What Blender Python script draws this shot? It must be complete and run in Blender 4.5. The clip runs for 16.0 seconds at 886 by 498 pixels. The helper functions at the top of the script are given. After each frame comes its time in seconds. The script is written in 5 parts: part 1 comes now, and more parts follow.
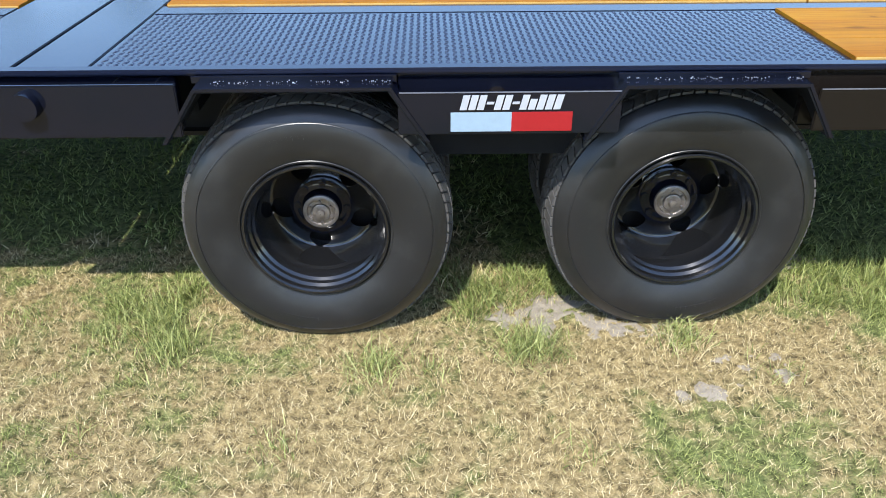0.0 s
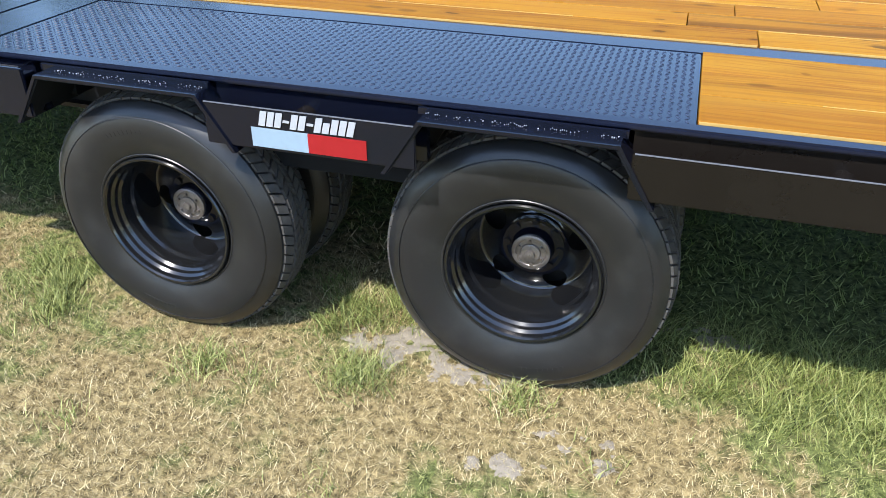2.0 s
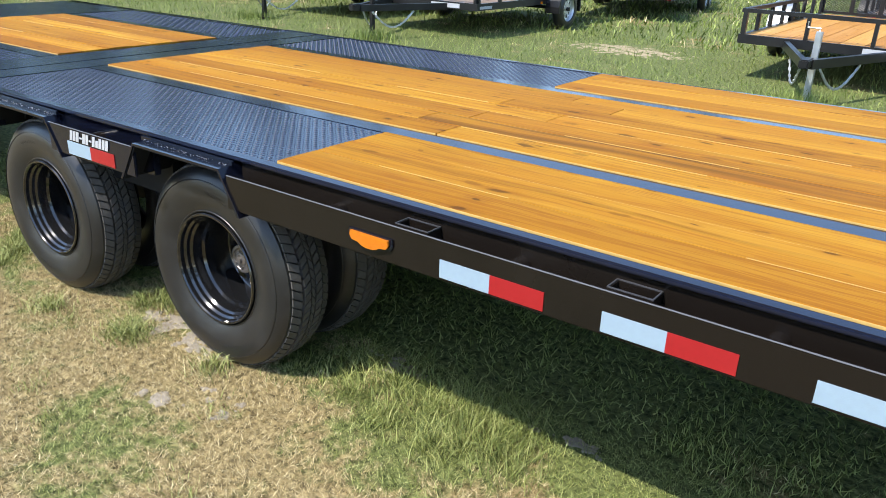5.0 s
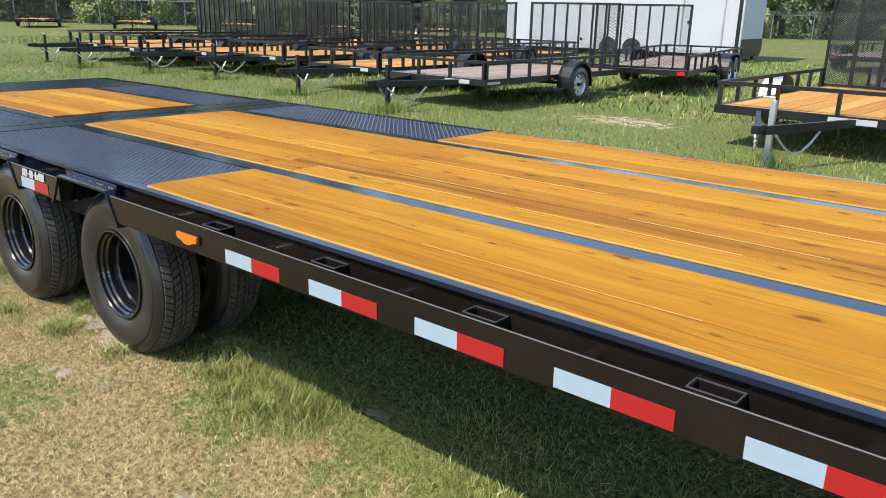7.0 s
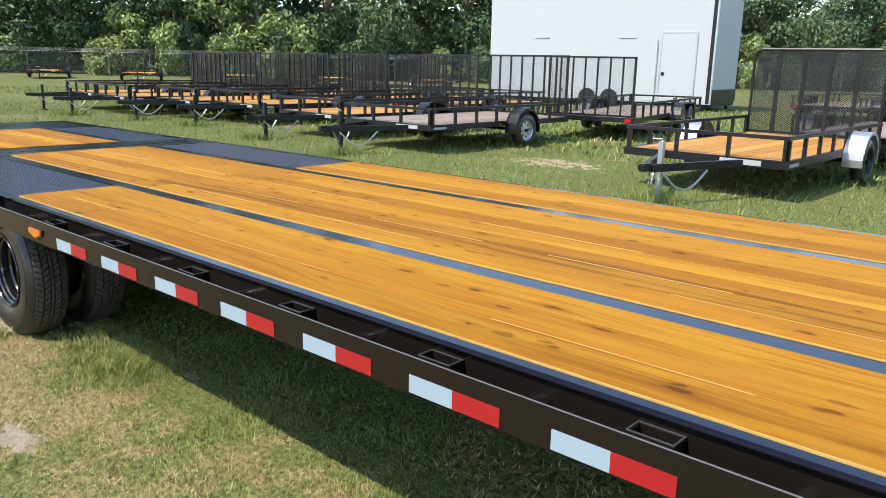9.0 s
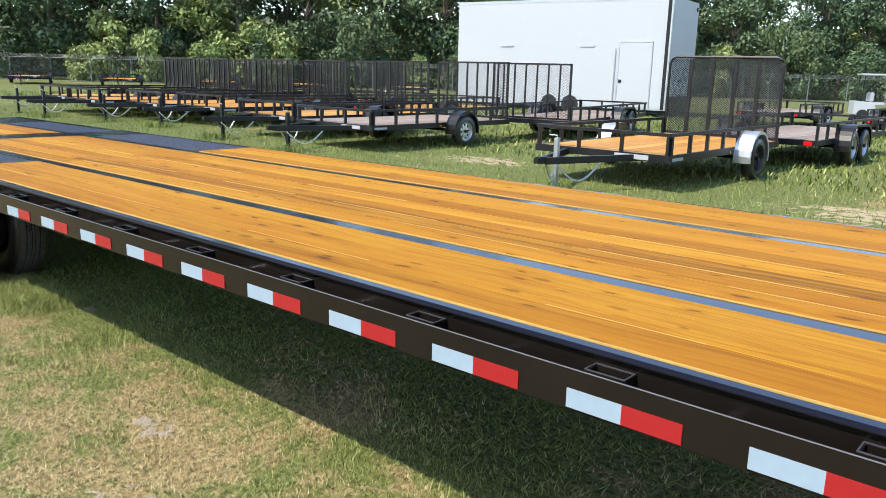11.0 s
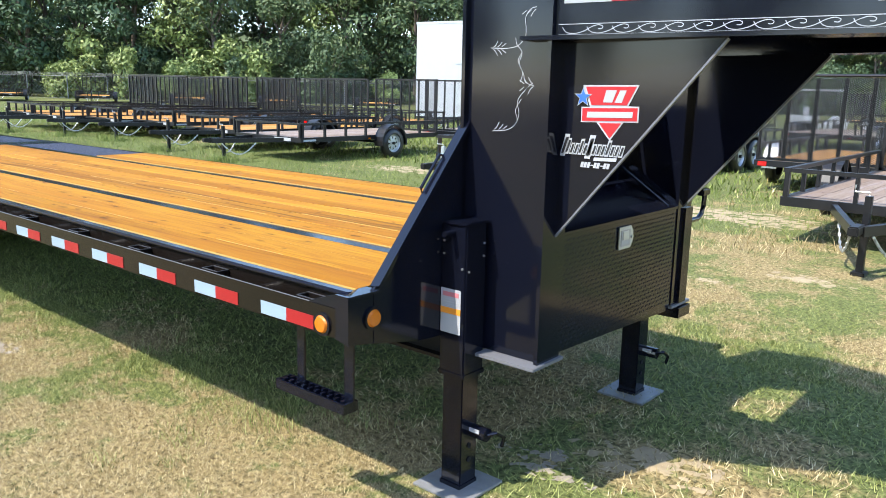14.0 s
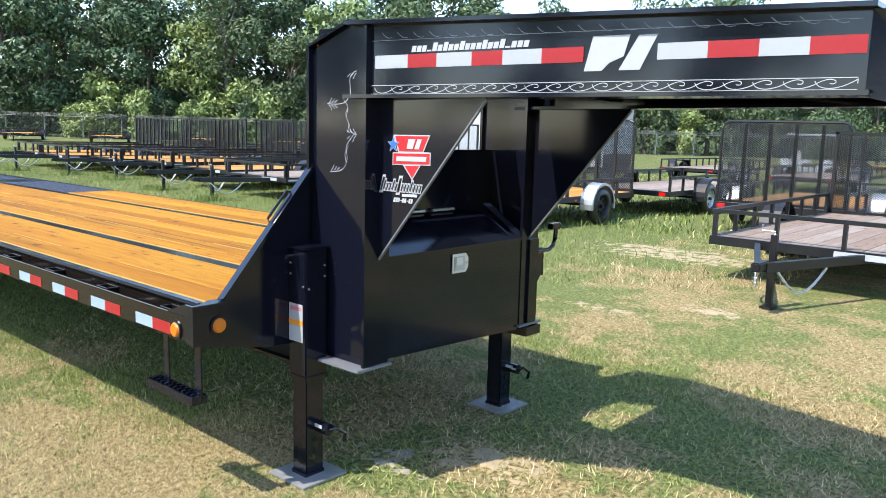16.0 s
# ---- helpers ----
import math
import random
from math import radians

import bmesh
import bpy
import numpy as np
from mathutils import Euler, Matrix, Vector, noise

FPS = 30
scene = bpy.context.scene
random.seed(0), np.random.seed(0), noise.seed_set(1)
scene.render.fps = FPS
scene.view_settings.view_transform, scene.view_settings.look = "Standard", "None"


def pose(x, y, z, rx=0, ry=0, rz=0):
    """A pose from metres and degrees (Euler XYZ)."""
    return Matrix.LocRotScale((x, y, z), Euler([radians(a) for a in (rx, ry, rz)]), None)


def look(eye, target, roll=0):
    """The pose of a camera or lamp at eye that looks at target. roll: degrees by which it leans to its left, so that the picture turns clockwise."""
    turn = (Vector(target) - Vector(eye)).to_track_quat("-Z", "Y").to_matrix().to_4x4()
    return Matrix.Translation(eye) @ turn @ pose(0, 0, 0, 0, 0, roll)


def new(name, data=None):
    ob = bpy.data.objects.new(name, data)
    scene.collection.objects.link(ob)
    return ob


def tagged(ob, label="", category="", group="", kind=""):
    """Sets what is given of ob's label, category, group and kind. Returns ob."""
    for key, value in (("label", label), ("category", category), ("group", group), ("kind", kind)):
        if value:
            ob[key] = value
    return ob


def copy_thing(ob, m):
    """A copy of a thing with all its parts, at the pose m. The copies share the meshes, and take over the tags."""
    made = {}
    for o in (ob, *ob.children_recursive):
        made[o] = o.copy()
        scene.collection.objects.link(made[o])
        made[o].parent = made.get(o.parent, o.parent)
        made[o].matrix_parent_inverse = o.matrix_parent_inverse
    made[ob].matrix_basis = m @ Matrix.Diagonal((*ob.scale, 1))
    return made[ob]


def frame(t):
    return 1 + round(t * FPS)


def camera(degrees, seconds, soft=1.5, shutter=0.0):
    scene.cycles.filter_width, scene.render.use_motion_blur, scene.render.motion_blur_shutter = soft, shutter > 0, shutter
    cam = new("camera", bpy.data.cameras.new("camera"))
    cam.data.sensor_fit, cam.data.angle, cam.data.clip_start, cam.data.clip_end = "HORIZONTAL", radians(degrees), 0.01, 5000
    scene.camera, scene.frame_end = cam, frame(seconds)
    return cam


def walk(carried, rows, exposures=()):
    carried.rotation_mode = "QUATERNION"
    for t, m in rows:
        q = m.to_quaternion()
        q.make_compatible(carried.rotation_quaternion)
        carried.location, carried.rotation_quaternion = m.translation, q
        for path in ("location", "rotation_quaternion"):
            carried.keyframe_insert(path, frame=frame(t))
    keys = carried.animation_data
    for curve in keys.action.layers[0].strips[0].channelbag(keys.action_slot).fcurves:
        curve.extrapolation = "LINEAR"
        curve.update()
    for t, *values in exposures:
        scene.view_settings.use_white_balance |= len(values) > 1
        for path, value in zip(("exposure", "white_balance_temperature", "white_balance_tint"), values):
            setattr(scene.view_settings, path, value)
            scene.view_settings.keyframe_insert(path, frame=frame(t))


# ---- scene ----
cam = camera(59.8, 16.0, soft=0.9)
PATH = [
    (0, look((0.174, -0.018, 1.432), (0.211, 1.701, 0.411), 0.2)),
    (0.5, look((0.368, 0.05, 1.422), (0.313, 1.771, 0.405), 1.0)),
    (1, look((0.658, 0.068, 1.434), (0.441, 1.763, 0.396), 0.7)),
    (1.5, look((0.919, 0.12, 1.451), (0.553, 1.789, 0.411), 0.7)),
    (2, look((1.199, 0.245, 1.484), (0.702, 1.876, 0.437), 0.5)),
    (2.5, look((1.485, 0.249, 1.489), (0.888, 1.866, 0.474), 1.2)),
    (3, look((1.769, 0.253, 1.489), (1.055, 1.843, 0.507), 1.3)),
    (3.5, look((2.026, 0.333, 1.485), (1.201, 1.891, 0.54), 1.3)),
    (4, look((2.349, 0.383, 1.516), (1.437, 1.921, 0.62), 1.5)),
    (4.2, look((2.493, 0.358, 1.506), (1.549, 1.894, 0.64), 1.9)),
    (6.3, look((3.804, 0.314, 1.597), (2.584, 1.76, 0.947), 1.3)),
    (6.5, look((3.916, 0.312, 1.596), (2.684, 1.755, 0.964), 1.3)),
    (7, look((4.223, 0.375, 1.558), (2.966, 1.815, 0.97), 1.3)),
    (7.5, look((4.579, 0.418, 1.56), (3.302, 1.857, 1.014), 1.3)),
    (8, look((4.913, 0.394, 1.574), (3.623, 1.834, 1.062), 1.3)),
    (8.5, look((5.216, 0.406, 1.562), (3.917, 1.847, 1.076), 1.3)),
    (9, look((5.577, 0.437, 1.569), (4.276, 1.882, 1.102), 1.3)),
    (9.2, look((5.742, 0.412, 1.558), (4.441, 1.86, 1.099), 1.4)),
    (11.5, look((7.317, 0.215, 1.528), (6.039, 1.688, 1.082), 1.6)),
    (12, look((7.656, 0.194, 1.52), (6.385, 1.672, 1.075), 1.6)),
    (12.5, look((8.008, 0.167, 1.55), (6.742, 1.651, 1.111), 1.4)),
    (13, look((8.319, 0.077, 1.548), (7.055, 1.566, 1.118), 1.4)),
    (13.5, look((8.579, 0.054, 1.56), (7.315, 1.547, 1.14), 1.4)),
    (14, look((8.844, 0.095, 1.58), (7.578, 1.589, 1.173), 1.4)),
    (14.5, look((9.128, 0.089, 1.576), (7.858, 1.585, 1.188), 1.4)),
    (15, look((9.372, 0.073, 1.6), (8.094, 1.567, 1.234), 1.5)),
    (15.5, look((9.568, 0.121, 1.601), (8.278, 1.611, 1.265), 1.6)),
    (16, look((9.78, 0.169, 1.628), (8.472, 1.651, 1.324), 1.7)),
]
walk(cam, PATH, exposures=[(0.0, 1.54, 6200, 10), (4.2, 1.55, 6300, 10), (6.5, 1.41, 7050, 10), (9.5, 1.40, 7050, 10), (12.0, 1.58, 6700, 10), (14.0, 1.77, 6550, 10), (16.0, 1.77, 6500, 10)])

# ---- world, sun, exposure ----
SUN_DIR = Vector((-0.21, -0.65, 1.0)).normalized()
world = bpy.data.worlds.new("world")
scene.world = world
world.use_nodes = True
wn = world.node_tree
wn.nodes.clear()
w_out = wn.nodes.new("ShaderNodeOutputWorld")
w_bg = wn.nodes.new("ShaderNodeBackground")
w_sky = wn.nodes.new("ShaderNodeTexSky")
w_sky.sky_type = "NISHITA"
w_sky.sun_disc = False
w_sky.sun_elevation = math.asin(SUN_DIR.z)
w_sky.sun_rotation = math.atan2(SUN_DIR.x, SUN_DIR.y)
w_sky.air_density, w_sky.dust_density, w_sky.ozone_density = 1.0, 0.5, 3.0
w_bg.inputs["Strength"].default_value = 0.15
wn.links.new(w_sky.outputs[0], w_bg.inputs[0])
wn.links.new(w_bg.outputs[0], w_out.inputs[0])
sun_data = bpy.data.lights.new("sun", "SUN")
sun_data.energy, sun_data.angle, sun_data.color = 2.7, radians(0.53), (1.0, 0.95, 0.87)
sun = new("sun", sun_data)
sun.matrix_world = look(SUN_DIR * 60, (0, 0, 0))


# ---- materials ----
class Nodes:
    """Short hand for node materials in object coordinates."""

    def __init__(self, name, coords="Object"):
        self.m = bpy.data.materials.new(name)
        self.m.use_nodes = True
        self.t = self.m.node_tree
        self.b = self.t.nodes["Principled BSDF"]
        self.c = self.t.nodes.new("ShaderNodeTexCoord").outputs[coords]

    def node(self, kind, **put):
        n = self.t.nodes.new(kind)
        for k, v in put.items():
            n.inputs[k.replace("_", " ")].default_value = v
        return n

    def link(self, a, b):
        self.t.links.new(a, b)

    def scaled(self, sx, sy, sz, src=None):
        n = self.t.nodes.new("ShaderNodeMapping")
        n.inputs["Scale"].default_value = (sx, sy, sz)
        self.link(src or self.c, n.inputs["Vector"])
        return n.outputs[0]

    def noise(self, scale, detail=4.0, rough=0.55, vec=None, distort=0.0):
        n = self.node("ShaderNodeTexNoise", Scale=scale, Detail=detail, Roughness=rough, Distortion=distort)
        self.link(vec or self.c, n.inputs["Vector"])
        return n.outputs["Fac"]

    def ramp(self, fac, *stops):
        n = self.t.nodes.new("ShaderNodeValToRGB")
        e = n.color_ramp.elements
        while len(e) < len(stops):
            e.new(0.5)
        for el, (p, c) in zip(e, stops):
            el.position = p
            el.color = (*c, 1) if len(c) == 3 else c
        self.link(fac, n.inputs[0])
        return n.outputs[0]

    def mix(self, fac, a, b, kind="MIX"):
        n = self.t.nodes.new("ShaderNodeMix")
        n.data_type, n.blend_type = "RGBA", kind
        for sock, v in ((n.inputs[0], fac), (n.inputs[6], a), (n.inputs[7], b)):
            if isinstance(v, (int, float)):
                sock.default_value = v
            elif isinstance(v, tuple):
                sock.default_value = (*v, 1)
            else:
                self.link(v, sock)
        return n.outputs[2]

    def math(self, op, a, b=0.0):
        n = self.t.nodes.new("ShaderNodeMath")
        n.operation = op
        for sock, v in ((n.inputs[0], a), (n.inputs[1], b)):
            if isinstance(v, (int, float)):
                sock.default_value = v
            else:
                self.link(v, sock)
        return n.outputs[0]

    def bump(self, height, strength=0.3, distance=0.01):
        n = self.node("ShaderNodeBump", Strength=strength, Distance=distance)
        self.link(height, n.inputs["Height"])
        self.link(n.outputs[0], self.b.inputs["Normal"])

    def put(self, colour=None, rough=None, **more):
        for key, v in (("Base Color", colour), ("Roughness", rough), *more.items()):
            key = key.replace("_", " ")
            if v is None:
                continue
            if isinstance(v, tuple):
                self.b.inputs[key].default_value = (*v, 1)
            elif isinstance(v, (int, float)):
                self.b.inputs[key].default_value = v
            else:
                self.link(v, self.b.inputs[key])
        return self.m


def paint(name, colour, rough=0.25, dirt=0.3, dust=(0.16, 0.14, 0.11), coat=0.0, bump=0.05, spec=0.5, vary=0.18):
    """Sprayed paint with faint orange peel and a thin film of dust."""
    n = Nodes(name)
    spots = n.noise(3.0, 6, 0.65)
    fine = n.noise(55.0, 3, 0.6)
    film = n.math("MULTIPLY", n.ramp(spots, (0.45, (0, 0, 0)), (0.8, (1, 1, 1))), dirt)
    col = n.mix(film, colour, dust)
    r = n.math("ADD", n.math("MULTIPLY", spots, vary), rough - vary / 3)
    n.bump(fine, bump, 0.002)
    return n.put(col, r, Coat_Weight=coat, Coat_Roughness=0.08, Specular_IOR_Level=spec)


def plain(name, colour, rough=0.5, metal=0.0, vary=0.25, scale=12.0, bump=0.1, spec=0.5):
    n = Nodes(name)
    f = n.noise(scale, 5, 0.6)
    dark = tuple(c * (1 - vary) for c in colour)
    col = n.mix(f, dark, tuple(min(1, c * (1 + vary)) for c in colour))
    n.bump(n.noise(scale * 6, 3), bump, 0.003)
    return n.put(col, n.math("ADD", n.math("MULTIPLY", f, 0.2), rough - 0.1), Metallic=metal, Specular_IOR_Level=spec)


def timber(name, light, mid, dark, gloss=0.42, stain=0.0):
    """Stained pine: long grain along x, knots, and a colour of its own for each board."""
    n = Nodes(name)
    info = n.t.nodes.new("ShaderNodeObjectInfo")
    shift = n.t.nodes.new("ShaderNodeVectorMath")
    shift.operation = "ADD"
    comb = n.t.nodes.new("ShaderNodeCombineXYZ")
    for i, k in enumerate((37.0, 11.0, 23.0)):
        n.link(n.math("MULTIPLY", info.outputs["Random"], k), comb.inputs[i])
    n.link(n.c, shift.inputs[0])
    n.link(comb.outputs[0], shift.inputs[1])
    v = shift.outputs[0]
    warp = n.noise(1.6, 3, 0.5, n.scaled(0.7, 3.0, 3.0, v))
    wv = n.t.nodes.new("ShaderNodeVectorMath")
    wv.operation = "ADD"
    wc = n.t.nodes.new("ShaderNodeCombineXYZ")
    n.link(n.math("MULTIPLY", warp, 0.10), wc.inputs[1])
    n.link(v, wv.inputs[0])
    n.link(wc.outputs[0], wv.inputs[1])
    grain = n.noise(9.0, 6, 0.62, n.scaled(0.25, 7.0, 7.0, wv.outputs[0]), 0.4)
    streak = n.noise(2.2, 3, 0.5, n.scaled(0.35, 4.0, 4.0, wv.outputs[0]))
    wob = n.noise(14.0, 2, 0.5, v)
    kv = n.t.nodes.new("ShaderNodeVectorMath")
    kv.operation = "ADD"
    kc = n.t.nodes.new("ShaderNodeCombineXYZ")
    n.link(n.math("MULTIPLY", wob, 0.045), kc.inputs[0])
    n.link(n.math("MULTIPLY", wob, 0.026), kc.inputs[1])
    n.link(wv.outputs[0], kv.inputs[0])
    n.link(kc.outputs[0], kv.inputs[1])

    def knots(sx, sy, share, stops):
        """Knots as ovals on a share of the cells."""
        vor = n.t.nodes.new("ShaderNodeTexVoronoi")
        vor.voronoi_dimensions = "2D"
        vor.inputs["Scale"].default_value = 1.0
        n.link(n.scaled(sx, sy, 0.0, kv.outputs[0]), vor.inputs["Vector"])
        cell = n.t.nodes.new("ShaderNodeSeparateColor")
        n.link(vor.outputs["Color"], cell.inputs[0])
        on = n.math("LESS_THAN", cell.outputs[0], share)
        d = n.math("DIVIDE", vor.outputs["Distance"], n.math("ADD", n.math("MULTIPLY", cell.outputs[1], 1.0), 0.5))
        return n.math("MULTIPLY", n.ramp(d, *stops), on)
    knot = knots(3.4, 9.5, 0.26, ((0.03, (1, 1, 1)), (0.12, (0.45, 0.45, 0.45)), (0.34, (0, 0, 0))))
    eye = knots(3.4, 9.5, 0.26, ((0.0, (1, 1, 1)), (0.055, (1, 1, 1)), (0.10, (0, 0, 0))))
    speck = knots(9.0, 24.0, 0.05, ((0.05, (1, 1, 1)), (0.16, (1, 1, 1)), (0.30, (0, 0, 0))))
    gold = n.ramp(n.noise(1.7, 4, 0.55, n.scaled(0.30, 7.0, 7.0, wv.outputs[0])), (0.52, (0, 0, 0)), (0.72, (1, 1, 1)))
    band = n.noise(1.3, 2, 0.5, n.scaled(0.16, 5.0, 1.0, wv.outputs[0]))
    long = n.ramp(n.noise(1.0, 4, 0.6, n.scaled(0.22, 9.0, 1.0, wv.outputs[0])), (0.60, (0, 0, 0)), (0.68, (1, 1, 1)))
    blot = n.ramp(n.noise(1.1, 5, 0.7, n.scaled(0.6, 1.6, 1.0, v)), (0.56, (0, 0, 0)), (0.72, (1, 1, 1)))
    col = n.ramp(grain, (0.34, tuple(0.9 * c for c in mid)), (0.44, mid), (0.53, light), (0.66, tuple(0.5 * (a + b) for a, b in zip(light, mid))))
    col = n.mix(n.math("MULTIPLY", n.ramp(streak, (0.5, (0, 0, 0)), (0.75, (1, 1, 1))), 0.45), col, mid)
    col = n.mix(n.math("MULTIPLY", gold, 0.70), col, tuple(min(1.0, a * k) for a, k in zip(light, (1.20, 1.34, 1.9))))
    col = n.mix(n.math("MULTIPLY", blot, 0.30), col, dark)
    col = n.mix(n.math("MULTIPLY", knot, 0.62), col, tuple(a * k for a, k in zip(mid, (0.55, 0.42, 0.6))))
    wide = n.ramp(n.noise(0.9, 3, 0.5, n.scaled(0.5, 1.4, 1.0, v)), (0.42, (0, 0, 0)), (0.62, (1, 1, 1)))
    col = n.mix(n.math("MULTIPLY", wide, 0.42), col, tuple(a * k for a, k in zip(mid, (1.1, 1.0, 1.0))))
    col = n.mix(n.math("MULTIPLY", speck, 0.55), col, dark)
    col = n.mix(n.math("MULTIPLY", n.ramp(band, (0.40, (0, 0, 0)), (0.62, (1, 1, 1))), 0.35), col, mid)
    col = n.mix(n.math("MULTIPLY", long, 0.24), col, dark)
    fibre = n.noise(1.0, 4, 0.7, n.scaled(1.6, 150.0, 60.0, wv.outputs[0]))
    col = n.mix(1.0, col, n.ramp(fibre, (0.34, (0.94, 0.92, 0.89)), (0.50, (1, 1, 1)), (0.66, (1.0, 1.0, 1.0))), "MULTIPLY")
    pale = n.ramp(n.noise(1.0, 3, 0.6, n.scaled(1.1, 30.0, 1.0, wv.outputs[0])), (0.66, (0, 0, 0)), (0.74, (1, 1, 1)))
    col = n.mix(n.math("MULTIPLY", pale, 0.28), col, tuple(min(1.0, a * k) for a, k in zip(light, (1.30, 1.5, 2.8))))
    col = n.mix(n.math("MULTIPLY", eye, 0.62), col, tuple(0.45 * c for c in dark))
    for sy, seed, tone in ((26.0, 0.0, tuple(0.8 * c for c in dark)), (21.0, 5.0, tuple(min(1.0, a * k) for a, k in zip(light, (1.2, 1.36, 2.2))))):
        far_off = n.t.nodes.new("ShaderNodeVectorMath")
        far_off.operation = "ADD"
        far_off.inputs[1].default_value = (seed, seed, seed)
        n.link(wv.outputs[0], far_off.inputs[0])
        line = n.ramp(n.noise(1.0, 3, 0.6, n.scaled(0.30, sy, 1.0, far_off.outputs[0])), (0.60, (0, 0, 0)), (0.66, (1, 1, 1)))
        col = n.mix(n.math("MULTIPLY", line, 0.12), col, tone)
    if stain:
        run = n.ramp(n.noise(1.0, 4, 0.6, n.scaled(0.28, 13.0, 1.0, wv.outputs[0])), (0.50, (0, 0, 0)), (0.60, (1, 1, 1)))
        col = n.mix(n.math("MULTIPLY", run, stain), col, dark)
    tint = n.mix(info.outputs["Random"], (0.74, 0.66, 0.60), (1.06, 1.08, 1.10))
    col = n.mix(1.0, col, tint, "MULTIPLY")
    n.bump(grain, 0.18, 0.004)
    return n.put(col, n.math("ADD", n.math("MULTIPLY", grain, 0.2), gloss - 0.1), Specular_IOR_Level=0.08)


def rubber(name):
    n = Nodes(name)
    f = n.noise(9.0, 6, 0.65)
    col = n.mix(n.ramp(f, (0.5, (0, 0, 0)), (0.8, (1, 1, 1))), (0.014, 0.0142, 0.0150), (0.028, 0.028, 0.028))
    n.bump(n.noise(240.0, 2), 0.12, 0.002)
    return n.put(col, n.math("ADD", n.math("MULTIPLY", f, 0.2), 0.24), Specular_IOR_Level=0.55)


def lawn(name, blades, lush=0.0):
    """Turf: green, straw and sand in patches, placed by the same noise for soil and blades."""
    n = Nodes(name)
    flat = n.scaled(1, 1, 0)
    sep = n.t.nodes.new("ShaderNodeSeparateXYZ")
    n.link(n.c, sep.inputs[0])
    # the ground near the big trailer is dry, and further off green
    far = n.math("MULTIPLY", n.math("SUBTRACT", sep.outputs[1], 1.75), 0.85)
    far = n.ramp(far, (0.0, (0, 0, 0)), (1.0, (1, 1, 1)))
    big = n.noise(0.55, 4, 0.6, flat, 0.3)
    mid = n.noise(2.6, 5, 0.65, flat, 0.4)
    fine = n.noise(34.0, 4, 0.7, flat)
    tuft = n.noise(11.0, 3, 0.6, flat, 0.6)
    front = n.ramp(n.math("MULTIPLY", n.math("SUBTRACT", sep.outputs[0], 3.6), 0.33), (0.0, (1, 1, 1)), (1.0, (0.24, 0.24, 0.24)))
    far = n.math("MULTIPLY", far, front)
    mixed = n.math("ADD", n.math("MULTIPLY", big, 0.75), n.math("MULTIPLY", mid, 0.6))
    mixed = n.math("ADD", mixed, n.math("MULTIPLY", n.math("ADD", n.math("MULTIPLY", fine, 0.3), n.math("MULTIPLY", tuft, 0.7)), 0.42))
    mixed = n.math("SUBTRACT", mixed, n.math("ADD", n.math("MULTIPLY", far, 0.21), lush))
    dry = n.ramp(n.math("MULTIPLY", n.math("SUBTRACT", 1.9, sep.outputs[0]), 0.6), (0.0, (0, 0, 0)), (1.0, (1, 1, 1)))
    mixed = n.math("ADD", mixed, n.math("MULTIPLY", dry, 0.025))
    straw = n.ramp(mixed, (0.765, (0, 0, 0)), (0.905, (1, 1, 1)))
    if blades:
        isl = n.t.nodes.new("ShaderNodeNewGeometry").outputs["Random Per Island"]
        g1 = n.ramp(isl, (0.0, (0.058, 0.076, 0.018)), (0.5, (0.222, 0.250, 0.068)), (1.0, (0.41, 0.415, 0.165)))
        g2 = n.ramp(isl, (0.0, (0.072, 0.108, 0.022)), (0.5, (0.155, 0.205, 0.044)), (1.0, (0.285, 0.325, 0.095)))
        g1 = n.mix(far, g1, g2)
        s1 = n.ramp(isl, (0.0, (0.105, 0.070, 0.025)), (0.55, (0.385, 0.298, 0.136)), (1.0, (0.64, 0.545, 0.32)))
        pick = n.math("ADD", straw, n.math("MULTIPLY", n.math("SUBTRACT", isl, 0.5), 0.5))
        col = n.mix(n.ramp(pick, (0.40, (0, 0, 0)), (0.60, (1, 1, 1))), g1, s1)
        n.b.inputs["Subsurface Weight"].default_value = 0.0
        return n.put(col, 0.6, Specular_IOR_Level=0.25)
    soil = n.mix(n.ramp(fine, (0.35, (0, 0, 0)), (0.65, (1, 1, 1))), (0.070, 0.052, 0.024), (0.37, 0.29, 0.142))
    green = n.mix(n.ramp(fine, (0.35, (0, 0, 0)), (0.65, (1, 1, 1))), (0.034, 0.042, 0.014), (0.18, 0.205, 0.072))
    col = n.mix(straw, green, soil)
    n.bump(fine, 0.6, 0.02)
    return n.put(col, 0.9, Specular_IOR_Level=0.1)


def foliage(name, a, b, c):
    n = Nodes(name)
    isl = n.t.nodes.new("ShaderNodeNewGeometry").outputs["Random Per Island"]
    info = n.t.nodes.new("ShaderNodeObjectInfo").outputs["Random"]
    col = n.ramp(isl, (0.0, a), (0.55, b), (1.0, c))
    col = n.mix(1.0, col, n.mix(info, (0.75, 0.85, 0.8), (1.15, 1.05, 0.9)), "MULTIPLY")
    return n.put(col, 0.55, Specular_IOR_Level=0.35)


